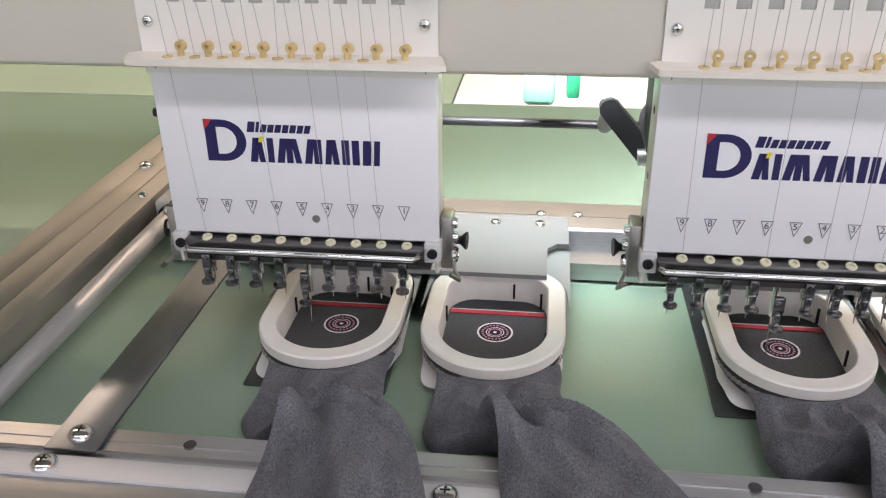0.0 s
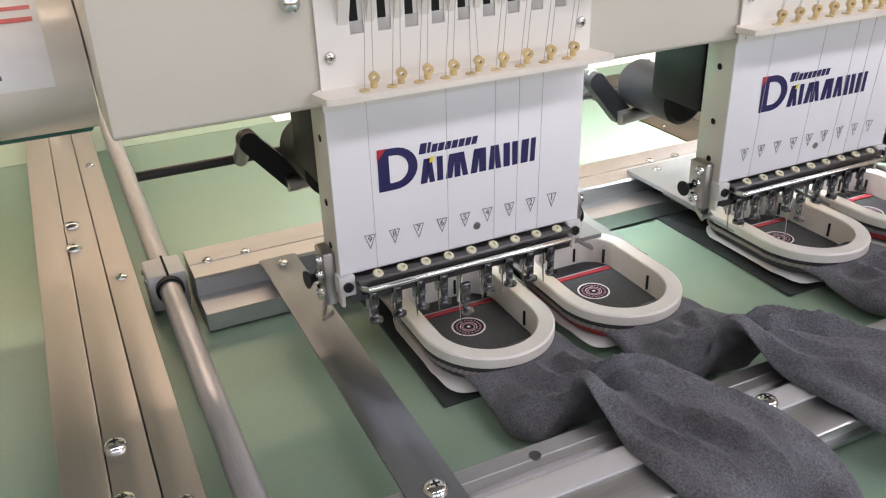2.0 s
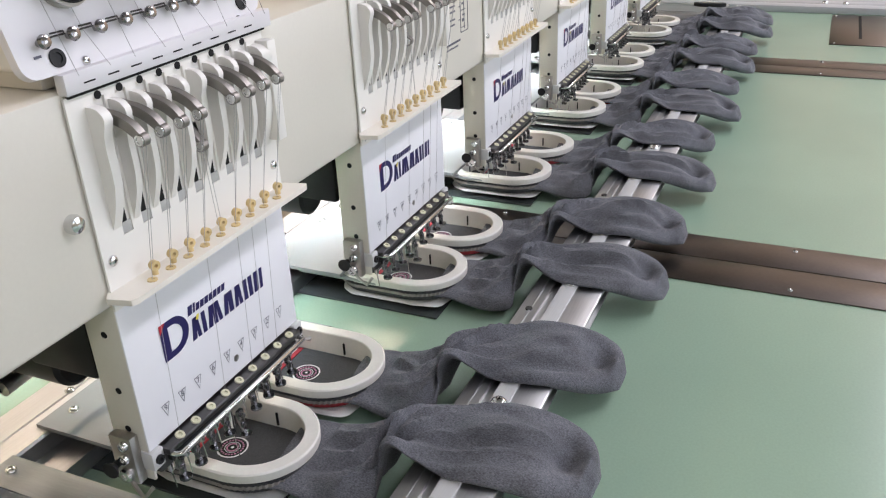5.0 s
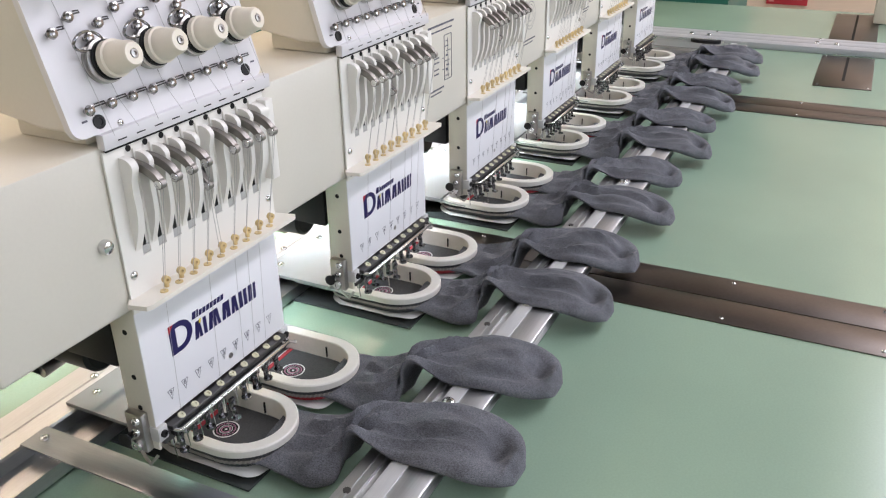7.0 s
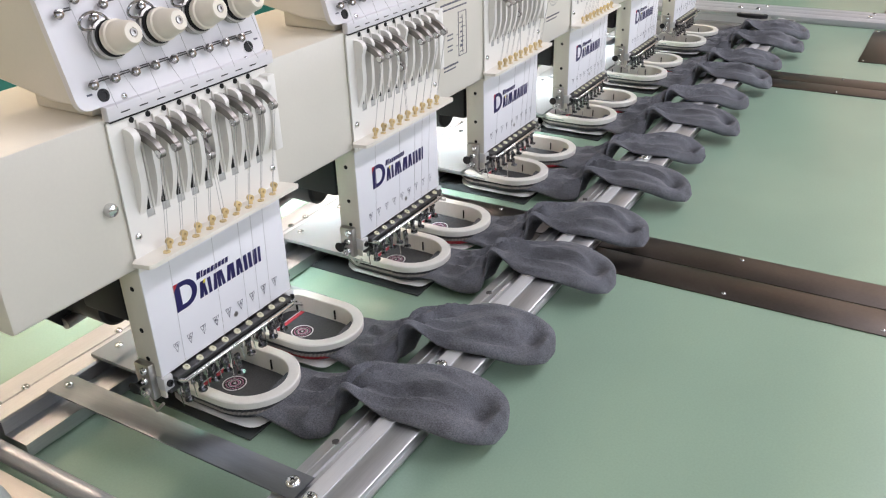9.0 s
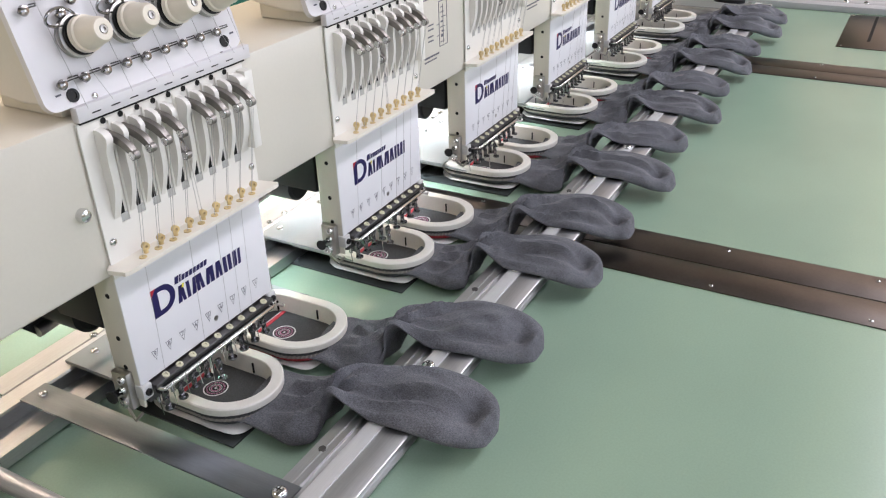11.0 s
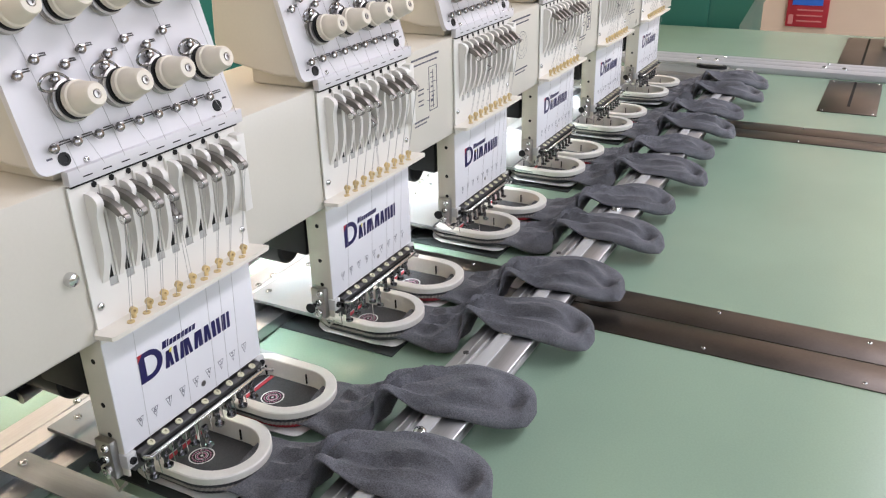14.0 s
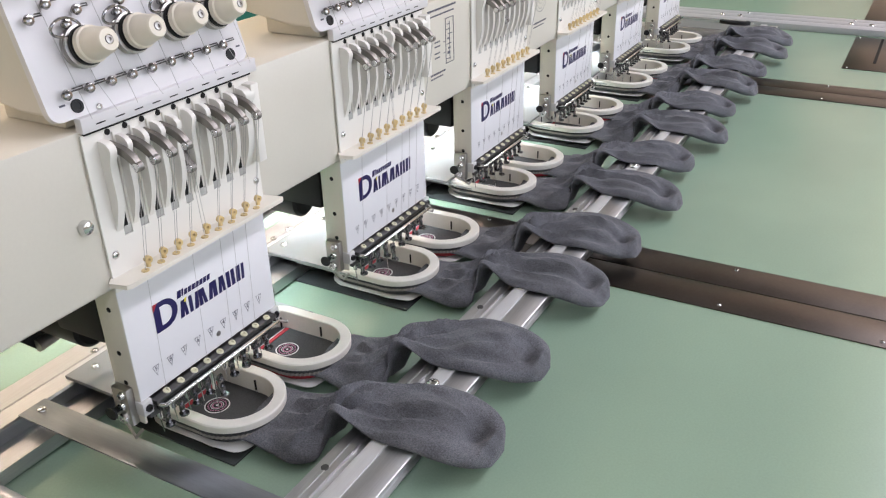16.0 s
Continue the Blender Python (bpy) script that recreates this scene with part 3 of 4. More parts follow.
    part("foot", bm, HEATHER, ob)
    # the cuff drawn over the outside of the hoop
    bm = bmesh.new()
    rows = []
    for k, (ins, z) in enumerate(((0.0035, HTOP - 0.0097), (0.0010, HTOP - 0.0108), (0.0016, 0.0225), (0.0040, 0.0185), (0.0075, 0.0135), (0.0115, 0.0112))):
        pts = [(x + 0.0012 * noise.noise(Vector((x * 90, y * 90, k * 0.7)) + off), y + 0.0012 * noise.noise(Vector((y * 80, x * 90, k)) + off)) for x, y in hoop_outline(ins)]
        rows.append((pts, z))
    ring_wall(bm, rows)
    part("cuff", bm, FELT, ob)
    bm = bmesh.new()
    ring_wall(bm, [(hoop_outline(0.0026), 0.0195), (hoop_outline(0.0036), 0.0160), (hoop_outline(0.0062), 0.0130)])
    part("cuff_band", bm, RED_KNIT if worked else FELT, ob, "red knitted band round the cuff" if worked else "")
    bm = bmesh.new()
    pts = [(x * 1.0 + 0.0025 * noise.noise(Vector((x * 60, y * 60, 3)) + off), y + 0.0025 * noise.noise(Vector((y * 60, x * 60, 9)) + off)) for x, y in hoop_outline(0.0010)]
    pts = [(x * g, y * g) for x, y in pts for g in (1 + 0.13 * bump(math.atan2(y, x), radians(-128), 0.20),)]
    extrude_z(bm, [(x, y) for x, y in pts], 0.0098, 0.0104)
    part("backing", bm, PAPER, ob, "white paper backing under the cuff")
    # ladder of seam stitches round the cuff
    bm = bmesh.new()
    ribs = [(x * g, y * g) for q, (x, y) in enumerate(hoop_outline(0.0010, 34)) for g in (1 + (0.016 if q % 2 else 0.0),)]
    ring_wall(bm, [(ribs, 0.0205), (ribs, 0.0240)])
    part("seam", bm, SEAM, ob, "ladder of seam stitches round the cuff")
    # the stretched knit in the hoop, with its stripe and stitched roundel
    bm = bmesh.new()
    bm.faces.new([bm.verts.new((x, y, HBOT + 0.0012)) for x, y in hoop_outline(0.0132)])
    pt = part("panel", bm, FELT, ob, "dark grey knit panel stretched in the hoop")
    bm = bmesh.new()
    box(bm, -0.0375, 0.0375, 0.0365, 0.0415, HBOT + 0.0011, HBOT + 0.0020)
    part("stripe", bm, RED_KNIT, pt, "red stripe")
    bm = bmesh.new()
    box(bm, -0.0370, 0.0370, 0.0418, 0.0432, HBOT + 0.0011, HBOT + 0.0018)
    part("stripe", bm, THREAD, pt, "thin grey stripe")
    bm = bmesh.new()
    for r0, r1 in ((0.0123, 0.0138), (0.0064, 0.0070), (0.0001, 0.0014)):
        disc(bm, 0, 0.010, HBOT + 0.0019, r0, r1)
    part("roundel", bm, WHITE_KNIT, pt, "stitched white ring badge")
    bm = bmesh.new()
    disc(bm, 0, 0.010, HBOT + 0.0016, 0.0001, 0.0130)
    part("roundel_ground", bm, HOLE, pt)
    bm = bmesh.new()
    for k in range(22):
        a = 2 * math.pi * k / 22
        disc(bm, 0.0096 * math.cos(a), 0.010 + 0.0096 * math.sin(a), HBOT + 0.0019, 0.0002, 0.0010, 6)
    disc(bm, 0, 0.010, HBOT + 0.0018, 0.0042, 0.0054)
    part("roundel_ring", bm, PINK, pt, "pink stitched ring of the badge")
    return ob


for i in range(HEADS):
    for k in range(2):
        m = pose(i * PITCH + HX + k * HOOP_GAP, HY, 0)
        hoop(m, k)
        rnd = random.Random(i * 7 + k)
        sock(m, 100 + i * 2 + k, (0.0, 0.030)[k] + (rnd.uniform(-0.012, 0.014) if i else 0), (1.0, 0.955)[k] * (rnd.uniform(0.97, 1.02) if i else 1), k == 1)
        # sheet that carries the hoop, cut out round its back
        back = [(p[0], p[1]) for p in hoop_outline(-0.0012) if p[1] > 0.012]
        back = sorted((p for p in back if p[0] >= 0), key=lambda p: p[1]) + sorted((p for p in back if p[0] < 0), key=lambda p: -p[1])
        cx = i * PITCH + HX + k * HOOP_GAP
        edge = 0.0565
        sheet = [(cx - edge, 0.128), (cx - edge, HY + 0.012)] + [(cx + px, HY + py) for px, py in back[::-1]] + [(cx + edge, HY + 0.012), (cx + edge, 0.128)]
        part("hoop_sheet", extrude_z(bmesh.new(), sheet, 0.0310, 0.0330), SHEET, frame_, "pale grey sheet behind the hoop")

# ---- beam that carries the heads ----
BX0, BX1, BZ0, BZ1 = -0.219, 1.86, 0.220, 0.359
beam = thing("machine_beam", "cream painted sheet metal beam carrying the heads", "beam")
bm = extrude_x(bmesh.new(), [(0.0, BZ0), (0.0, BZ1), (0.160, BZ1), (0.160, BZ0 + 0.018), (0.10, BZ0 + 0.018), (0.078, BZ0 - 0.004), (0.004, BZ0 - 0.002)], BX0, BX1)
bmesh.ops.bevel(bm, geom=bm.edges[:], offset=0.0022, segments=2, affect="EDGES", profile=0.5)
part("cover", bm, CREAM, beam)
me_cap = mesh_of("screw_cap", lathe(bmesh.new(), (0, 0, 0), (0, 0, 1), [(0, 0.006), (0.003, 0.0062), (0.006, 0.005), (0.0072, 0.002)], 20), CHROME)
shared("cap_screw", me_cap, beam, Matrix.Translation((-0.110, 0, 0.284)) @ TO_FRONT)
for sy in (0.12, 0.2):
    part("lifting_ring", lathe(bmesh.new(), (-0.125, sy, BZ1), (0, 0, 1), [(0, 0.005), (0.002, 0.005), (0.003, 0.003)], 12), CHROME, beam)


def decal(x, rows, parent, mat=INK):
    """Small dark bars of print on the beam's face."""
    bm = bmesh.new()
    for bx, bz, w, h in rows:
        box(bm, x + bx, x + bx + w, -0.0005, 0.0005, bz, bz + h)
    part("print", bm, mat, parent)


def print_line(rnd, x, z, length, h):
    """One line of small print, broken into word-long bars."""
    rows, x1 = [], x + length
    while x < x1 - 0.002:
        w = min(rnd.uniform(0.003, 0.010), x1 - x)
        rows.append((x, z, w, h))
        x += w + 0.0014
    return rows


for i in range(1, HEADS - 1):
    x = i * PITCH + 0.112
    rnd = random.Random(40 + i)
    rows = print_line(rnd, 0.004, 0.3455, 0.076, 0.0026) + print_line(rnd, 0.004, 0.3385, 0.070, 0.0020)
    if i % 2:
        # line drawing of the thread's way, with captions beside it
        rows += [(0.050, 0.271, 0.0009, 0.060), (0.072, 0.271, 0.0009, 0.060), (0.050, 0.3305, 0.0229, 0.0009), (0.050, 0.2705, 0.0229, 0.0009)]
        rows += [(0.053 + 0.002 * (k % 3), 0.276 + k * 0.0066, rnd.uniform(0.006, 0.014), rnd.choice((0.0010, 0.0022, 0.0036))) for k in range(8)]
        rows += [(0.061, 0.274, 0.0008, 0.052), (0.044, 0.286, 0.006, 0.0008), (0.044, 0.301, 0.006, 0.0008)]
        for z in (0.304, 0.298, 0.289, 0.283):
            rows += print_line(rnd, 0.020, z, rnd.uniform(0.012, 0.020), 0.0018)
        rows += print_line(rnd, 0.008, 0.262, 0.040, 0.0024) + print_line(rnd, 0.008, 0.257, 0.034, 0.0018)
        decal(x, rows, beam)
    else:
        decal(x, rows + print_line(rnd, 0.018, 0.262, 0.052, 0.0022) + print_line(rnd, 0.018, 0.2565, 0.042, 0.0018), beam)
        bm = bmesh.new()
        for r0, r1 in ((0.022, 0.0228), (0.017, 0.0176), (0.009, 0.0096)):
            vs = [[bm.verts.new((x + 0.045 + r * math.cos(2 * math.pi * k / 32), -0.0006, 0.302 + r * math.sin(2 * math.pi * k / 32))) for k in range(32)] for r in (r0, r1)]
            for k in range(32):
                bm.faces.new((vs[0][k], vs[0][(k + 1) % 32], vs[1][(k + 1) % 32], vs[1][k]))
        part("print", bm, INK, beam)

# round housing at the beam's end, with a warning label
hous = thing("drive_housing", "cream round drive housing with a white warning label", "housing")
CY, CZ, CA, CB = 0.156, 0.236, 0.087, 0.046
bm = extrude_x(bmesh.new(), arc(CY, CZ, CA, CB, 0, 354, 59), -1.7, BX0 - 0.001)
for f in bm.faces:
    f.smooth = abs(f.normal.x) < 0.5
part("shell", bm, CREAM, hous)
part("base_strip", box(bmesh.new(), -1.7, BX0 - 0.002, 0.203, 0.30, 0.165, 0.215, 0.003), TEAL, hous, "dark green base strip")


def on_shell(bm, x0, x1, a0, a1, r, n=8):
    """A patch of the oval shell between two angles (0 is the front, 90 the top)."""
    rows = [[bm.verts.new((x, CY - (CA + r) * math.cos(radians(a0 + (a1 - a0) * k / n)), CZ + (CB + r) * math.sin(radians(a0 + (a1 - a0) * k / n)))) for k in range(n + 1)] for x in (x0, x1)]
    for k in range(n):
        bm.faces.new((rows[0][k], rows[1][k], rows[1][k + 1], rows[0][k + 1])).smooth = True


bm = bmesh.new()
on_shell(bm, -0.50, -0.241, 2, 84, 0.0006, 14)
lab = part("label", bm, PAPER, hous, "white warning label with red lines and small print")
bm = bmesh.new()
on_shell(bm, -0.50, -0.245, 50, 54, 0.0009)
on_shell(bm, -0.50, -0.245, 61, 65, 0.0009)
part("red_line", bm, RED, lab)
bm = bmesh.new()
rnd = random.Random(4)
for k, a in enumerate((42, 36, 25, 18, 11)):
    x = -0.48
    while x < -0.335:
        w = rnd.uniform(0.006, 0.018)
        on_shell(bm, x, x + w, a, a + 2.0, 0.0009, 2)
        x += w + 0.003
    x = -0.322
    while x < -0.270 - 0.01 * (k % 2):
        on_shell(bm, x, x + 0.0055, a, a + 3.0, 0.0009, 2)
        x += 0.0068
part("print", bm, INK, lab)

# small green switch on the back of the beam
sw = thing("beam_switch", "pale green plastic switch box with a dark green key", "switch")
part("body", box(bmesh.new(), 0.146, 0.172, 0.1605, 0.195, 0.150, 0.232, 0.005, 3), MINT, sw)
part("plate", box(bmesh.new(), 0.1725, 0.181, 0.164, 0.190, 0.160, 0.232, 0.001), RAIL_GREY, sw)
part("key", box(bmesh.new(), 0.1815, 0.192, 0.162, 0.192, 0.157, 0.232, 0.002), KEY_GREEN, sw, "dark green key")

# long shaft behind the heads
solid("drive_shaft", tube(bmesh.new(), (-0.198, 0.2, 0.123), (1.85, 0.2, 0.123), 0.0042, 16), SHAFT, "thin dark steel shaft running behind the heads", "shaft")

# ---- embroidery head ----
STEP = 0.018
NX = [(4 - k) * STEP for k in range(9)]   # needles 1 to 9, from the far side


def print_outline(bm, pts, y=-0.0009):
    bm.faces.new([bm.verts.new((x, y, z)) for x, z in pts])


def build_head():
    head = thing("embroidery_unit", "white nine-needle embroidery head with thread tension knobs", "embroidery unit", group="embroidery units")

    # needle case
    bm = bmesh.new()
    box(bm, -0.0955, -0.0925, 0.0, 0.030, 0.075, 0.219, 0.0012)
    part("side_plate", bm, CREAM, head, "cream metal side plate")
    bm = bmesh.new()
    box(bm, 0.0925, 0.0955, 0.0, 0.030, 0.075, 0.219, 0.0012)
    part("side_plate", bm, CREAM, head, "cream metal side plate")
    part("case_core", box(bmesh.new(), -0.088, 0.088, 0.006, 0.034, 0.088, 0.30, 0.002), GREYP, head)
    sp = [c for c in head.children if c.name.startswith("side_plate")]
    for z in (0.195, 0.150, 0.118):
        part("side_hole", tube(bmesh.new(), (-0.0958, 0.014, z), (-0.0952, 0.014, z), 0.0026, 12), HOLE, sp[0])
    front = part("front_plate", box(bmesh.new(), -0.0952, 0.0960, -0.0006, 0.004, 0.1005, 0.2165, 0.0006), WHITE, head, "white front plate with a printed mark and needle numbers")

    # printed mark: plain shapes
    bm = bmesh.new()
    x0, x1, z0, z1 = -0.0630, -0.0345, 0.1555, 0.1850
    t = 0.0080
    outer = [(x0, z0), (x0 + 0.012, z0)] + arc(x0 + 0.012, (z0 + z1) / 2, x1 - x0 - 0.012, (z1 - z0) / 2, -90, 90, 14) + [(x0, z1)]
    inner = [(x0 + t, z0 + 0.0052), (x0 + 0.012, z0 + 0.0052)] + arc(x0 + 0.012, (z0 + z1) / 2, x1 - x0 - 0.012 - t * 0.85, (z1 - z0) / 2 - 0.0052, -90, 90, 14) + [(x0 + t, z1 - 0.0052)]
    va = [bm.verts.new((x, -0.0009, z)) for x, z in outer]
    vb = [bm.verts.new((x, -0.0009, z)) for x, z in inner]
    for k in range(len(va)):
        bm.faces.new((va[k], va[(k + 1) % len(va)], vb[(k + 1) % len(va)], vb[k]))
    mark = part("mark", bm, NAVY, front, "navy printed mark of plain shapes")
    bm = bmesh.new()
    print_outline(bm, [(x0 - 0.0002, z1 + 0.0003), (x0 - 0.0002, z1 - 0.0075), (x0 + 0.0062, z1 + 0.0003)], -0.0012)
    part("mark_corner", bm, RED, front)
    lz0, lz1, x = 0.1555, 0.1730, -0.0330
    for w, sl in ((0.0050, 0.003), (0.0040, -0.002), (0.0045, 0.0), (0.0050, 0.003), (0.0045, 0.0), (0.0042, -0.003), (0.0050, 0.003), (0.0055, 0.0), (0.0042, 0.002), (0.0042, -0.002), (0.0052, 0.0), (0.0050, 0.0), (0.0058, 0.001), (0.0040, 0.001)):
        bm = bmesh.new()
        print_outline(bm, [(x, lz0), (x + w, lz0), (x + w + sl, lz1), (x + sl, lz1)])
        part("mark_bar", bm, NAVY, front)
        x += w + 0.0018
    bm = bmesh.new()
    print_outline(bm, [(-0.0262, 0.1700), (-0.0236, 0.1700), (-0.0222, 0.1740), (-0.0250, 0.1740)], -0.0012)
    part("mark_accent", bm, YELLOW, front)
    x = -0.0335
    for w in (0.0050, 0.0022, 0.0040, 0.0042, 0.0042, 0.0042, 0.0042, 0.0040, 0.0040):
        h = 0.0074 if w in (0.0050, 0.0022) else 0.0056
        bm = bmesh.new()
        print_outline(bm, [(x, 0.1768), (x + w, 0.1768), (x + w + 0.0015, 0.1768 + h), (x + 0.0015, 0.1768 + h)])
        part("mark_bar", bm, NAVY, front)
        x += w + 0.0009

    # needle numbers in triangles
    for k in range(9):
        cx, cz = NX[k], 0.1215
        bm = bmesh.new()
        tri = [(-0.0042, 0.0052), (0.0042, 0.0052), (0.0, -0.0058)]
        ti = [(-0.0035, 0.0047), (0.0035, 0.0047), (0.0, -0.0045)]
        va = [bm.verts.new((cx + a, -0.0009, cz + b)) for a, b in tri]
        vb = [bm.verts.new((cx + a, -0.0009, cz + b)) for a, b in ti]
        for j in range(3):
            bm.faces.new((va[j], va[(j + 1) % 3], vb[(j + 1) % 3], vb[j]))
        part("triangle", bm, INK, front)
        shared("number", text_mesh(str(k + 1), 0.0065, INK), front, Matrix.Translation((cx, -0.0009, cz + 0.0016)) @ TO_FRONT)
    part("bolt_hole", tube(bmesh.new(), (0.0095, -0.0010, 0.1145), (0.0095, -0.0002, 0.1145), 0.0029, 16), LEVER, front)

    # lower edge: thread guides, rail, needle clamps and presser feet
    part("guide_bar", box(bmesh.new(), -0.086, 0.086, -0.010, 0.003, 0.0930, 0.0985, 0.0012), SPRING, head, "steel guide bar under the front plate")
    me_bead = bmesh.new()
    lathe(me_bead, (0, 0, 0), (0, -0.35, 1), [(0, 0.0034), (0.0010, 0.0038), (0.0018, 0.0034), (0.0018, 0.0018), (0.0004, 0.0016)], 18)
    me_bead = mesh_of("bead", me_bead, BEAD)
    for k in range(9):
        shared("thread_bead", me_bead, head, pose(NX[k] + 0.002, -0.0060, 0.0984))
    bm = bmesh.new()
    sweep(bm, [(-0.083, 0.0, 0.093), (-0.083, -0.013, 0.0935), (-0.081, -0.016, 0.0935), (0.080, -0.016, 0.0935), (0.082, -0.013, 0.0935), (0.082, 0.0, 0.093)], 0.0021, 10)
    part("wire_rail", bm, CHROME, head, "bright steel wire rail")
    part("lower_bar", box(bmesh.new(), -0.090, 0.090, -0.002, 0.014, 0.078, 0.0925, 0.0015), SPRING, head)
    # black strip put in as the shade below the guide bar
    part("shadow_bar", box(bmesh.new(), -0.082, 0.082, -0.0062, -0.0021, 0.0845, 0.0925, 0.0005), BLACK, head)
    for s in (-1, 1):
        c = part("corner_block", box(bmesh.new(), s * 0.0915 - 0.0058, s * 0.0915 + 0.0058, -0.004, 0.012, 0.0855, 0.1003, 0.001), RAIL_GREY, head)
        part("socket_screw", lathe(bmesh.new(), (s * 0.0915, -0.004, 0.0930), (0, -1, 0), [(0, 0.0036), (0.002, 0.0036), (0.002, 0.0017), (0.0008, 0.0015)], 14), BLACK, c)
    foot_bm = bmesh.new()
    box(foot_bm, -0.0034, 0.0034, -0.004, 0.0, 0.010, 0.024, 0.001)
    box(foot_bm, -0.0022, 0.0022, -0.0055, -0.001, 0.002, 0.012, 0.001)
    lathe(foot_bm, (0, -0.0050, 0.0), (0, 0, 1), [(0, 0.0026), (0.0, 0.0048), (0.0018, 0.0048), (0.0018, 0.0026)], 16)
    tube(foot_bm, (0.0, -0.0036, 0.019), (0.0, -0.0062, 0.019), 0.0020, 10)
    me_foot = mesh_of("presser_foot", foot_bm, FOOT_STEEL)
    for k in range(9):
        low = 0.014 if k == 4 else 0.0
        shared("presser_foot", me_foot, head, pose(NX[k] - 0.002, -0.002, 0.0625 - low))
        part("needle_bar", tube(bmesh.new(), (NX[k] - 0.002, 0.006, 0.066 - low), (NX[k] - 0.002, 0.006, 0.082), 0.0024, 10), CHROME, head)
        part("needle", tube(bmesh.new(), (NX[k] - 0.002, 0.004, 0.050 - low * 2), (NX[k] - 0.002, 0.006, 0.066 - low), 0.0004, 6, 0.0008), CHROME, head)
    # hardware on the flank
    for s in (-1, 1):
        hw = part("flank_block", box(bmesh.new(), s * 0.1000 - 0.0042, s * 0.1000 + 0.0042, 0.006, 0.026, 0.076, 0.116, 0.0015), LEVER, head, "steel flank block with bolts")
        for y, z, r in ((0.012, 0.110, 0.0040), (0.014, 0.098, 0.0042), (0.016, 0.083, 0.0060)):
            part("bolt", lathe(bmesh.new(), (s * 0.1042, y, z), (s, 0, 0), [(0, r), (0.002, r), (0.0035, r * 0.8), (0.0035, r * 0.45), (0.002, r * 0.4)], 16), CHROME, hw)
        part("spring_arm", sweep(bmesh.new(), [(s * 0.102, 0.018, 0.080), (s * 0.106, 0.008, 0.074), (s * 0.110, -0.002, 0.072), (s * 0.104, -0.006, 0.078)], 0.0016, 8), LEVER, hw)
        part("cone", lathe(bmesh.new(), (s * 0.1035, 0.022, 0.092), (s, -0.1, 0), [(0, 0.003), (0.005, 0.003), (0.009, 0.0065), (0.010, 0.0065)], 16), BLACK, hw)

    # lever cover: plate with nine slots between forward fins
    zb, zt = 0.2165, 0.3560
    slot0, slot1, hw_ = 0.2620, 0.3510, 0.0044
    bm = bmesh.new()
    sx = sorted(NX)
    shift = 0.001
    xs = [-0.0965] + [v for c in sx for v in (c + shift - hw_, c + shift + hw_)] + [0.0975]
    zs = [zb, slot0, slot1, zt]
    grid = [[bm.verts.new((x, -0.003, z)) for z in zs] for x in xs]
    for k in range(len(xs) - 1):
        for j in range(3):
            if j == 1 and k % 2:
                continue
            bm.faces.new((grid[k][j], grid[k + 1][j], grid[k + 1][j + 1], grid[k][j + 1]))
    back = bmesh.ops.extrude_face_region(bm, geom=bm.faces[:])["geom"]
    bmesh.ops.translate(bm, verts=[v for v in back if isinstance(v, bmesh.types.BMVert)], vec=(0, 0.0018, 0))
    cover = part("lever_cover", bm, WARM, head, "white plastic lever cover with nine slots")
    part("slot_back", box(bmesh.new(), -0.085, 0.087, -0.0011, -0.0004, slot0 - 0.002, slot1 + 0.002), WARM, cover)
    for k in range(9):
        c = sx[k] + shift
        part("slot_gap", extrude_y(bmesh.new(), [(c - 0.0043, slot0 + 0.006), (c + 0.0016, slot0 + 0.006), (c + 0.0010, slot0 + 0.030), (c + 0.0008, slot1 - 0.010), (c - 0.0043, slot1 - 0.010)], -0.0019, -0.0012), HOLE, cover)
        part("slot_lip", box(bmesh.new(), c - hw_ * 0.98, c + hw_ * 0.98, -0.0024, -0.0012, slot0 + 0.0002, slot0 + 0.0075, 0.0003), GREYP, cover)
        part("slot_top", tube(bmesh.new(), (c - 0.0005, -0.0036, slot1 + 0.0012), (c - 0.0005, -0.0029, slot1 + 0.0012), 0.0026, 14), HOLE, cover)
    # fins: side profile drawn out across each land
    prof = [(-0.003, 0.3478), (-0.008, 0.3476), (-0.0122, 0.3462), (-0.0152, 0.3430), (-0.0160, 0.3400), (-0.0152, 0.3365), (-0.0130, 0.3300), (-0.0124, 0.3200), (-0.0128, 0.3080), (-0.0124, 0.2980), (-0.0104, 0.2880), (-0.0074, 0.2790), (-0.0046, 0.2720), (-0.003, 0.2680)]
    for k in range(0, len(xs), 2):
        a, b = xs[k], xs[k + 1]
        if k == 0:
            a, b = b - 0.0075, b - 0.0005
        elif k == len(xs) - 2:
            a, b = a + 0.0005, a + 0.0125
        else:
            a, b = a + 0.0020, b - 0.0022
        part("fin", extrude_x(bmesh.new(), prof, a, b), WARM, cover)
    # side returns of the cover
    part("cover_side", box(bmesh.new(), 0.0868, 0.0976, -0.0150, -0.0032, 0.2720, 0.3500, 0.0012), WARM, cover)
    # take-up levers
    for k in range(9):
        x = sx[k] + shift
        lower, inn = (0.030, 0.019) if k == 4 else (0.0, 0.0)
        bm = bmesh.new()
        pts = [(x, -0.0005, 0.3405 - lower)]
        for q in range(1, 9):
            a = radians(q * 7.4)
            pts.append((x + 0.0012 * q / 8, -0.004 + inn * (q > 1) - 0.0295 * math.sin(a), 0.3395 - lower - 0.0250 * (1 - math.cos(a))))
        rings = []
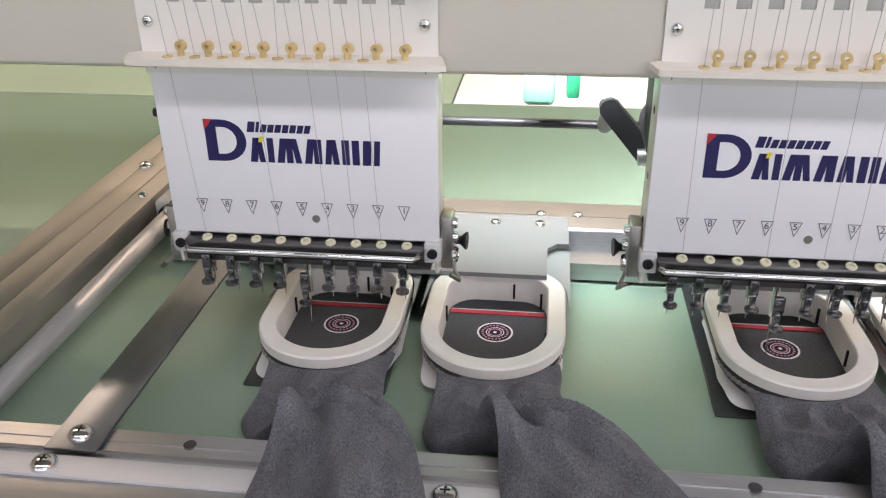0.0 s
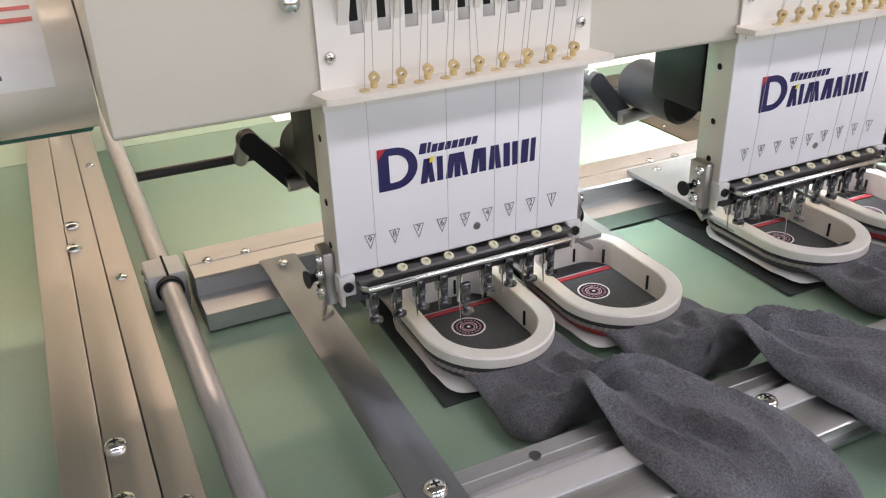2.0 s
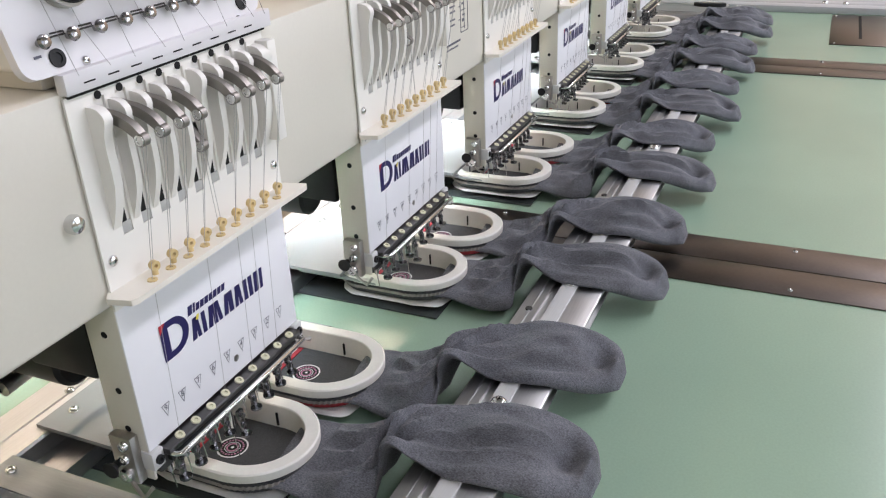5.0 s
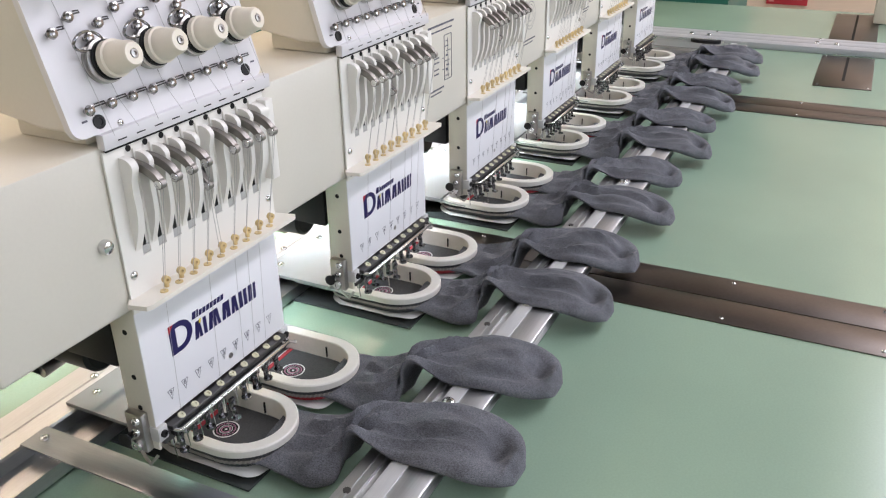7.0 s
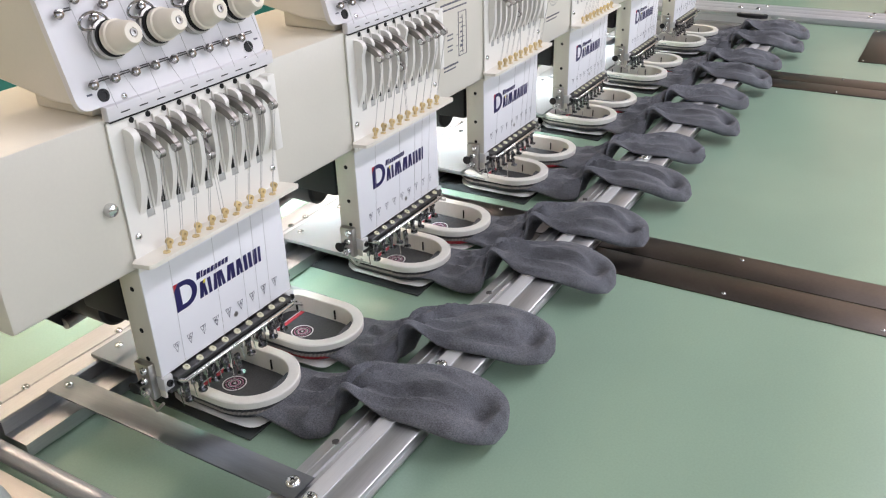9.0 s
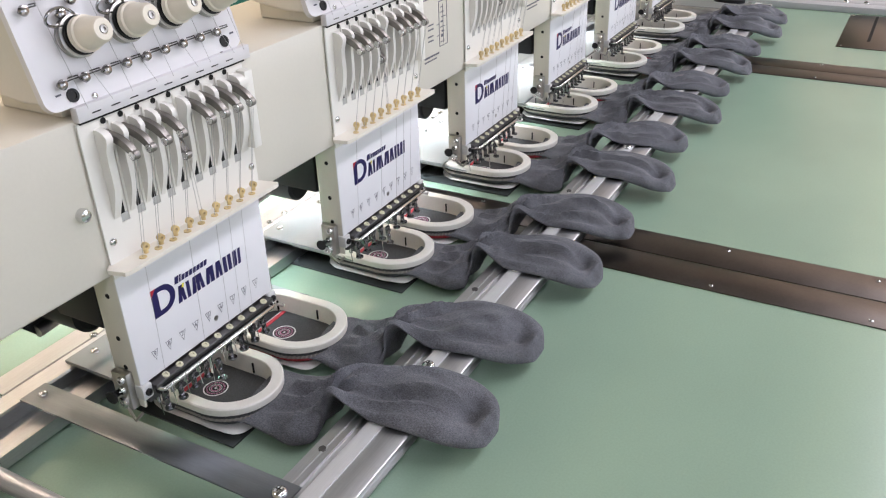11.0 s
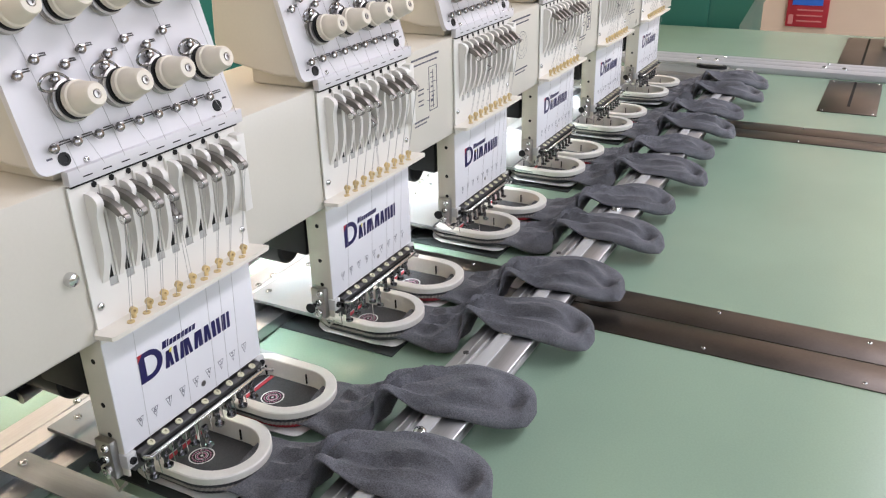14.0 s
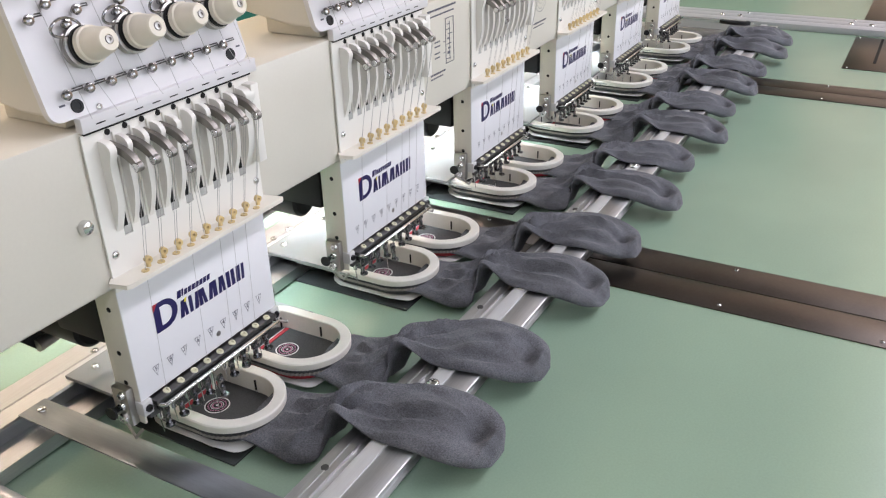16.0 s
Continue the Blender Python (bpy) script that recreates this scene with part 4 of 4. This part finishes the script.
        for j, p in enumerate(pts):
            q0, q1 = Vector(pts[max(j - 1, 0)]), Vector(pts[min(j + 1, len(pts) - 1)])
            d = (q1 - q0).normalized()
            nrm = Vector((1, 0, 0)).cross(d)
            hh = 0.0034 if j < 7 else 0.0030
            rings.append([bm.verts.new(Vector(p) + Vector((u, 0, 0)) + nrm * v) for u, v in ((-0.0027, -hh), (0.0027, -hh), (0.0027, hh), (-0.0027, hh))])
        for a, b in zip(rings, rings[1:]):
            for j in range(4):
                bm.faces.new((a[j], a[(j + 1) % 4], b[(j + 1) % 4], b[j]))
        bm.faces.new(rings[0][::-1])
        bm.faces.new(rings[-1])
        tube(bm, (x - 0.0016, -0.0295 + inn, 0.3265 - lower), (x + 0.0036, -0.0295 + inn, 0.3265 - lower), 0.0043, 20)
        lv = part("take_up_lever", bm, TAKEUP, head, "bent steel take-up lever")
        part("eye", lathe(bmesh.new(), (x - 0.0016, -0.0295 + inn, 0.3265 - lower), (-1, 0, 0), [(0, 0.0036), (0.0006, 0.0034), (0.0006, 0.0021), (0.0002, 0.0019)], 16), CHROME, lv)

    # thread shelf with ceramic eyelets
    bm = extrude_z(bmesh.new(), [(-0.1040, -0.006), (-0.1000, -0.0225), (-0.0960, -0.0245), (0.1010, -0.0245), (0.1045, -0.0225), (0.1000, -0.002), (0.0975, 0.0), (-0.0965, 0.0)], 0.2265, 0.2305)
    shelf = part("thread_shelf", bm, SHELF, head, "ivory thread guide shelf")
    for k in range(9):
        x = sx[k] + 0.006
        part("eyelet", washer(tube(bmesh.new(), (x, -0.0125, 0.2303), (x, -0.0125, 0.2345), 0.0022, 12), (x, -0.0145, 0.2368), (0.25, 1, 0), 0.0014, 0.0034, 0.0040), BRASS, shelf)
        part("eyelet_ring", lathe(bmesh.new(), (x - 0.0075, -0.0165, 0.2303), (0, 0, 1), [(0, 0.0036), (0.0010, 0.0034), (0.0010, 0.0016), (0.0004, 0.0015)], 14), BRASS, shelf)
    for s in (-1, 1):
        shared("screw", SCREW3, cover, Matrix.Translation((s * 0.0893, -0.003, 0.2500)) @ TO_FRONT @ Matrix.Scale(1.25, 4))
        shared("screw", SCREW3, front, Matrix.Translation((s * 0.0893, -0.0005, 0.2205)) @ TO_FRONT @ Matrix.Scale(1.2, 4))

    # threads
    rnd = random.Random(2)
    for k in range(9):
        x = sx[k]
        lower, inn = (0.030, 0.019) if k == 4 else (0.0, 0.0)
        th = part("thread", tube(bmesh.new(), (x - 0.001, -0.0320 + inn, 0.3255 - lower), (x - 0.0015, -0.0165, 0.2310), 0.00022, 5), THREAD, head)
        part("thread", tube(bmesh.new(), (x + 0.002, -0.0320 + inn, 0.3255 - lower), (x + 0.006, -0.0125, 0.2390), 0.00022, 5), THREAD, head)
        if k in (0, 3, 5, 6, 7):
            part("thread", tube(bmesh.new(), (x - 0.0015, -0.0165, 0.2265), (x + 0.002, -0.0066, 0.1010), 0.00018, 5), THREAD, head)
    # ---- tension unit, leaning back 15 degrees ----
    tilt = Matrix.Translation((0, 0, 0.3655)) @ pose(0, 0, 0, -15, 0, 0)

    def tilted(bm):
        bmesh.ops.transform(bm, matrix=tilt, verts=bm.verts[:])
        return bm

    r = 0.010
    ow = arc(-0.116 + r, 0.004 + r, r, r, 180, 270, 5) + [(0.060, 0.004)] + arc(0.105 - r, 0.004 + r, r, r, 270, 360, 5) + arc(0.105 - r, 0.175 - r, r, r, 0, 90, 5) + arc(-0.116 + r, 0.175 - r, r, r, 90, 180, 5)
    panel = part("tension_panel", tilted(extrude_y(bmesh.new(), ow, -0.002, 0.004)), PANEL, head, "white tension panel leaning back")
    bm = bmesh.new()
    extrude_x(bm, [(0.004, 0.010), (0.004, 0.172), (0.062, 0.172), (0.088, 0.120), (0.106, 0.068), (0.101, 0.048), (0.035, 0.018)], -0.113, 0.102)
    bmesh.ops.bevel(bm, geom=bm.edges[:], offset=0.004, segments=3, affect="EDGES", profile=0.5)
    part("tension_body", tilted(bm), CREAM, head, "cream moulded tension housing")
    part("tension_foot", box(bmesh.new(), -0.096, 0.085, 0.012, 0.085, 0.3592, 0.392, 0.003), CREAM, head)
    part("panel_lip", box(bmesh.new(), -0.0955, 0.108, -0.0060, 0.002, 0.3572, 0.3700, 0.0010), PANEL, head, "white lip over the levers")
    bm = bmesh.new()
    for k in range(9):
        box(bm, -0.082 + k * 0.0195, -0.073 + k * 0.0195, -0.0063, -0.0058, 0.3618, 0.3627)
    part("lip_slot", bm, HOLE, head)
    part("lip_seam", box(bmesh.new(), -0.094, 0.100, -0.0046, -0.0020, 0.3555, 0.3571), HOLE, head)
    ball = mesh_of("post", lathe(bmesh.new(), (0, 0, 0), (0, 0, 1), [(0, 0.0020), (0.003, 0.0020), (0.0034, 0.0036), (0.0052, 0.0043), (0.0072, 0.0034), (0.0080, 0.0010)], 14), POST)

    def on_panel(x, z, y=-0.002):
        return tilt @ Matrix.Translation((x, y, z)) @ TO_FRONT

    def post(x, z, w=0.0125):
        shared("thread_post", ball, panel, on_panel(x, z))
        bm = sweep(bmesh.new(), [(x + 0.002, -0.0062, z + 0.0005), (x + 0.007, -0.0065, z + 0.0015), (x + w, -0.0052, z + 0.0015), (x + w, -0.0048, z + 0.0032), (x + 0.007, -0.0058, z + 0.0033)], 0.0006, 6)
        part("guide_wire", tilted(bm), SPRING, panel)

    for k in range(9):
        post(-0.098 + k * 0.0214, 0.0225, 0.0172)
    for k in range(4):
        post(-0.104 + k * 0.042, 0.080)
        post(-0.086 + k * 0.0436, 0.0885)
    for s, x in ((-1, -0.090), (1, 0.083)):
        part("socket", tilted(lathe(bmesh.new(), (x, -0.002, 0.0125), (0, -1, 0), [(0, 0.0054), (0.0012, 0.0054), (0.0012, 0.0032), (0.0004, 0.003)], 18)), BLACK, panel, "black socket plug")
        shared("screw", SCREW3, panel, on_panel(x + (0.0185 if s < 0 else -0.0085), 0.0065 if s < 0 else 0.002))
        bm = bmesh.new()
        box(bm, x - 0.0145, x - 0.0095, -0.0025, -0.0019, 0.0150, 0.0165) if s < 0 else box(bm, x + 0.010, x + 0.015, -0.0025, -0.0019, 0.0165, 0.018)
        part("digit_bar", tilted(bm), INK, panel)
    knob_prof = [(0.011, 0.0108), (0.0125, 0.0126), (0.0170, 0.0126), (0.0178, 0.0112), (0.0230, 0.0108), (0.0240, 0.0100), (0.0330, 0.0086), (0.0350, 0.0072), (0.0352, 0.0034), (0.0335, 0.0032)]
    kn = bmesh.new()
    n = 48
    rings = []
    for h, rr in knob_prof:
        ring = []
        for i in range(n):
            a = 2 * math.pi * i / n
            rib = 1.0 + (0.025 if (i % 2 == 0 and 0.023 < h < 0.034) else 0.0)
            ring.append(kn.verts.new((rr * rib * math.cos(a), rr * rib * math.sin(a), h)))
        rings.append(ring)
    for p, q in zip(rings, rings[1:]):
        for i in range(n):
            kn.faces.new((p[i], p[(i + 1) % n], q[(i + 1) % n], q[i])).smooth = True
    kn.faces.new(rings[0][::-1])
    kn.faces.new(rings[-1])
    bmesh.ops.scale(kn, vec=(1.13, 1.13, 1.08), verts=kn.verts[:])
    me_knob = mesh_of("tension_knob", kn, IVORY)
    me_disc = mesh_of("tension_disc", lathe(bmesh.new(), (0, 0, 0), (0, 0, 1), [(0, 0.0160), (0.002, 0.0166), (0.0032, 0.0138), (0.0048, 0.0138), (0.0060, 0.0168), (0.0076, 0.0168), (0.0090, 0.0124), (0.0112, 0.0124)], 28), LEVER)
    me_core = mesh_of("knob_core", lathe(bmesh.new(), (0, 0, 0.0357), (0, 0, 1), [(0, 0.0031), (0.0028, 0.0031), (0.003, 0.0016), (0.0016, 0.0014)], 14), LEVER)
    me_rim = mesh_of("disc_rim", lathe(bmesh.new(), (0, 0, 0.0092), (0, 0, 1), [(0, 0.0124), (0.0, 0.0152), (0.0026, 0.0152), (0.0026, 0.0124)], 28), BLACK)
    spots = [(-0.069 + k * 0.0485, 0.053) for k in range(4)] + [(-0.094 + k * 0.046, 0.1255) for k in range(5)]
    for x, z in spots:
        kb = shared("tension_knob", me_knob, panel, on_panel(x, z))
        shared("tension_disc", me_disc, panel, on_panel(x, z))
        shared("disc_rim", me_rim, panel, on_panel(x, z))
        shared("knob_core", me_core, panel, on_panel(x, z))
        bm = bmesh.new()
        loop = [(x - 0.010 + 0.013 * math.cos(a), -0.0095 + 0.002 * math.sin(2 * a), z + 0.0165 + 0.0068 * math.sin(a)) for a in [2 * math.pi * q / 20 for q in range(21)]]
        sweep(bm, loop, 0.0012, 8)
        part("check_spring", tilted(bm), POST, panel)
        shared("thread_post", ball, panel, on_panel(x - 0.006, z + 0.0185))
        part("thread", tilted(sweep(bmesh.new(), [(x + 0.001, -0.004, z - 0.013), (x + 0.004, -0.003, z - 0.03), (x + 0.0075, -0.009, 0.0)], 0.00022, 5)), THREAD, panel)

    # arm behind the case
    part("arm", box(bmesh.new(), -0.050, 0.050, 0.036, 0.158, 0.160, 0.2155, 0.004), CREAM, head)
    part("motor_bracket", box(bmesh.new(), -0.0915, -0.052, 0.036, 0.100, 0.150, 0.2155, 0.003), BLACK, head)
    part("trim_motor", lathe(bmesh.new(), (-0.067, 0.080, 0.145), (0, 1, 0), [(0, 0.019), (0.003, 0.0225), (0.070, 0.0225), (0.076, 0.019), (0.078, 0.010)], 32), BLACK, head, "black round trimmer motor")
    bm = extrude_y(bmesh.new(), arc(-0.113, 0.152, 0.0085, 0.0085, 20, 215, 8) + arc(-0.080, 0.114, 0.0095, 0.0095, 215, 380, 8), 0.150, 0.163)
    part("crank", bm, BLACK, head, "black slanted crank arm")
    part("crank_pin", tube(bmesh.new(), (-0.088, 0.148, 0.113), (-0.046, 0.148, 0.116), 0.0070, 18), LEVER, head, "steel crank pin")
    part("shaft_link", lathe(bmesh.new(), (-0.113, 0.156, 0.157), (0.0, 0.045, -0.036), [(0, 0.0055), (0.001, 0.0065), (0.056, 0.0065), (0.058, 0.0055)], 20), BRACKET, head, "grey round link to the shaft")
    return head


head0 = build_head()
for i in range(1, HEADS):
    copy_thing(head0, pose(i * PITCH, 0, 0))

# ---- things beyond the machine ----
cab = thing("control_cabinet", "teal painted steel cabinet behind the table end", "cabinet")
part("body", extrude_x(bmesh.new(), [(0.9, FLOOR_Z), (0.9, 0.6), (-0.30, 0.6), (-0.02, 0.0), (-0.02, FLOOR_Z)], 2.92, 3.5), TEAL, cab)
part("door", box(bmesh.new(), 2.9125, 2.9195, 0.10, 0.85, FLOOR_Z + 0.08, 0.55, 0.002), TEAL, cab)
sg = thing("wall_sign", "red safety sign with a blue panel on the wall", "sign")
part("board", box(bmesh.new(), 5.58, 5.5985, -0.148, 0.105, -0.436, 0.02, 0.002), RED, sg)
part("panel", box(bmesh.new(), 5.575, 5.5795, -0.11, 0.075, -0.297, -0.02), BLUE, sg)
for k in range(3):
    part("print", box(bmesh.new(), 5.577, 5.5797, -0.115, 0.04, -0.332 - k * 0.035, -0.324 - k * 0.035), FADED, sg)
part("print", box(bmesh.new(), 5.577, 5.5797, 0.06, 0.09, -0.42, -0.36), FADED, sg)
bx = thing("side_unit", "cream metal unit standing on the far table end", "box")
part("body", box(bmesh.new(), 2.63, 2.82, -0.74, -0.525, 0.0018, 0.22, 0.006), CREAM, bx)
part("lid", box(bmesh.new(), 2.628, 2.822, -0.742, -0.523, 0.2204, 0.234, 0.004), CREAM, bx)

# stop button on a short stand beside the table's front corner
BTN = Vector((-0.4345, -0.3395, 0.3785))
face = Matrix.Translation(BTN) @ Vector((-0.22, -0.52, 0.82)).to_track_quat("Z", "Y").to_matrix().to_4x4() @ Matrix.Rotation(radians(4), 4, "Z")
stop = thing("stop_button", "grey stop button box with a yellow legend plate on a stand", "button")


def faced(bm):
    bmesh.ops.transform(bm, matrix=face, verts=bm.verts[:])
    return bm


part("housing", faced(box(bmesh.new(), -0.024, 0.034, -0.050, -0.006, -0.040, -0.010, 0.006, 3)), BRACKET, stop, "grey moulded housing")
part("bezel", faced(lathe(bmesh.new(), (0, 0, -0.012), (0, 0, 1), [(0, 0.0205), (0.007, 0.0200), (0.0105, 0.0180), (0.0115, 0.0160)], 40)), SAGE, stop, "grey-green round bezel")
plate = part("legend_plate", faced(lathe(bmesh.new(), (0, 0, -0.0004), (0, 0, 1), [(0, 0.0112), (0.0008, 0.0112), (0.0011, 0.0108)], 36)), YELLOW_PLATE, stop, "bright yellow legend plate")
shared("legend", text_mesh("STOP", 0.0044, OCHRE), plate, face @ Matrix.Translation((0.0008, 0.0040, 0.0009)))
part("button", faced(lathe(bmesh.new(), (0, -0.0035, 0.0007), (0, 0, 1), [(0, 0.0045), (0.003, 0.0045), (0.0042, 0.0034)], 24)), RED, stop, "red push button")
part("stand", tube(bmesh.new(), (BTN.x, BTN.y + 0.014, 0.0), (BTN.x, BTN.y + 0.014, BTN.z - 0.022), 0.009, 20), RAIL_GREY, stop, "grey tube stand")
part("foot", lathe(bmesh.new(), (BTN.x, BTN.y + 0.014, 0.0), (0, 0, 1), [(0, 0.030), (0.006, 0.030), (0.009, 0.012)], 28), RAIL_GREY, stop)
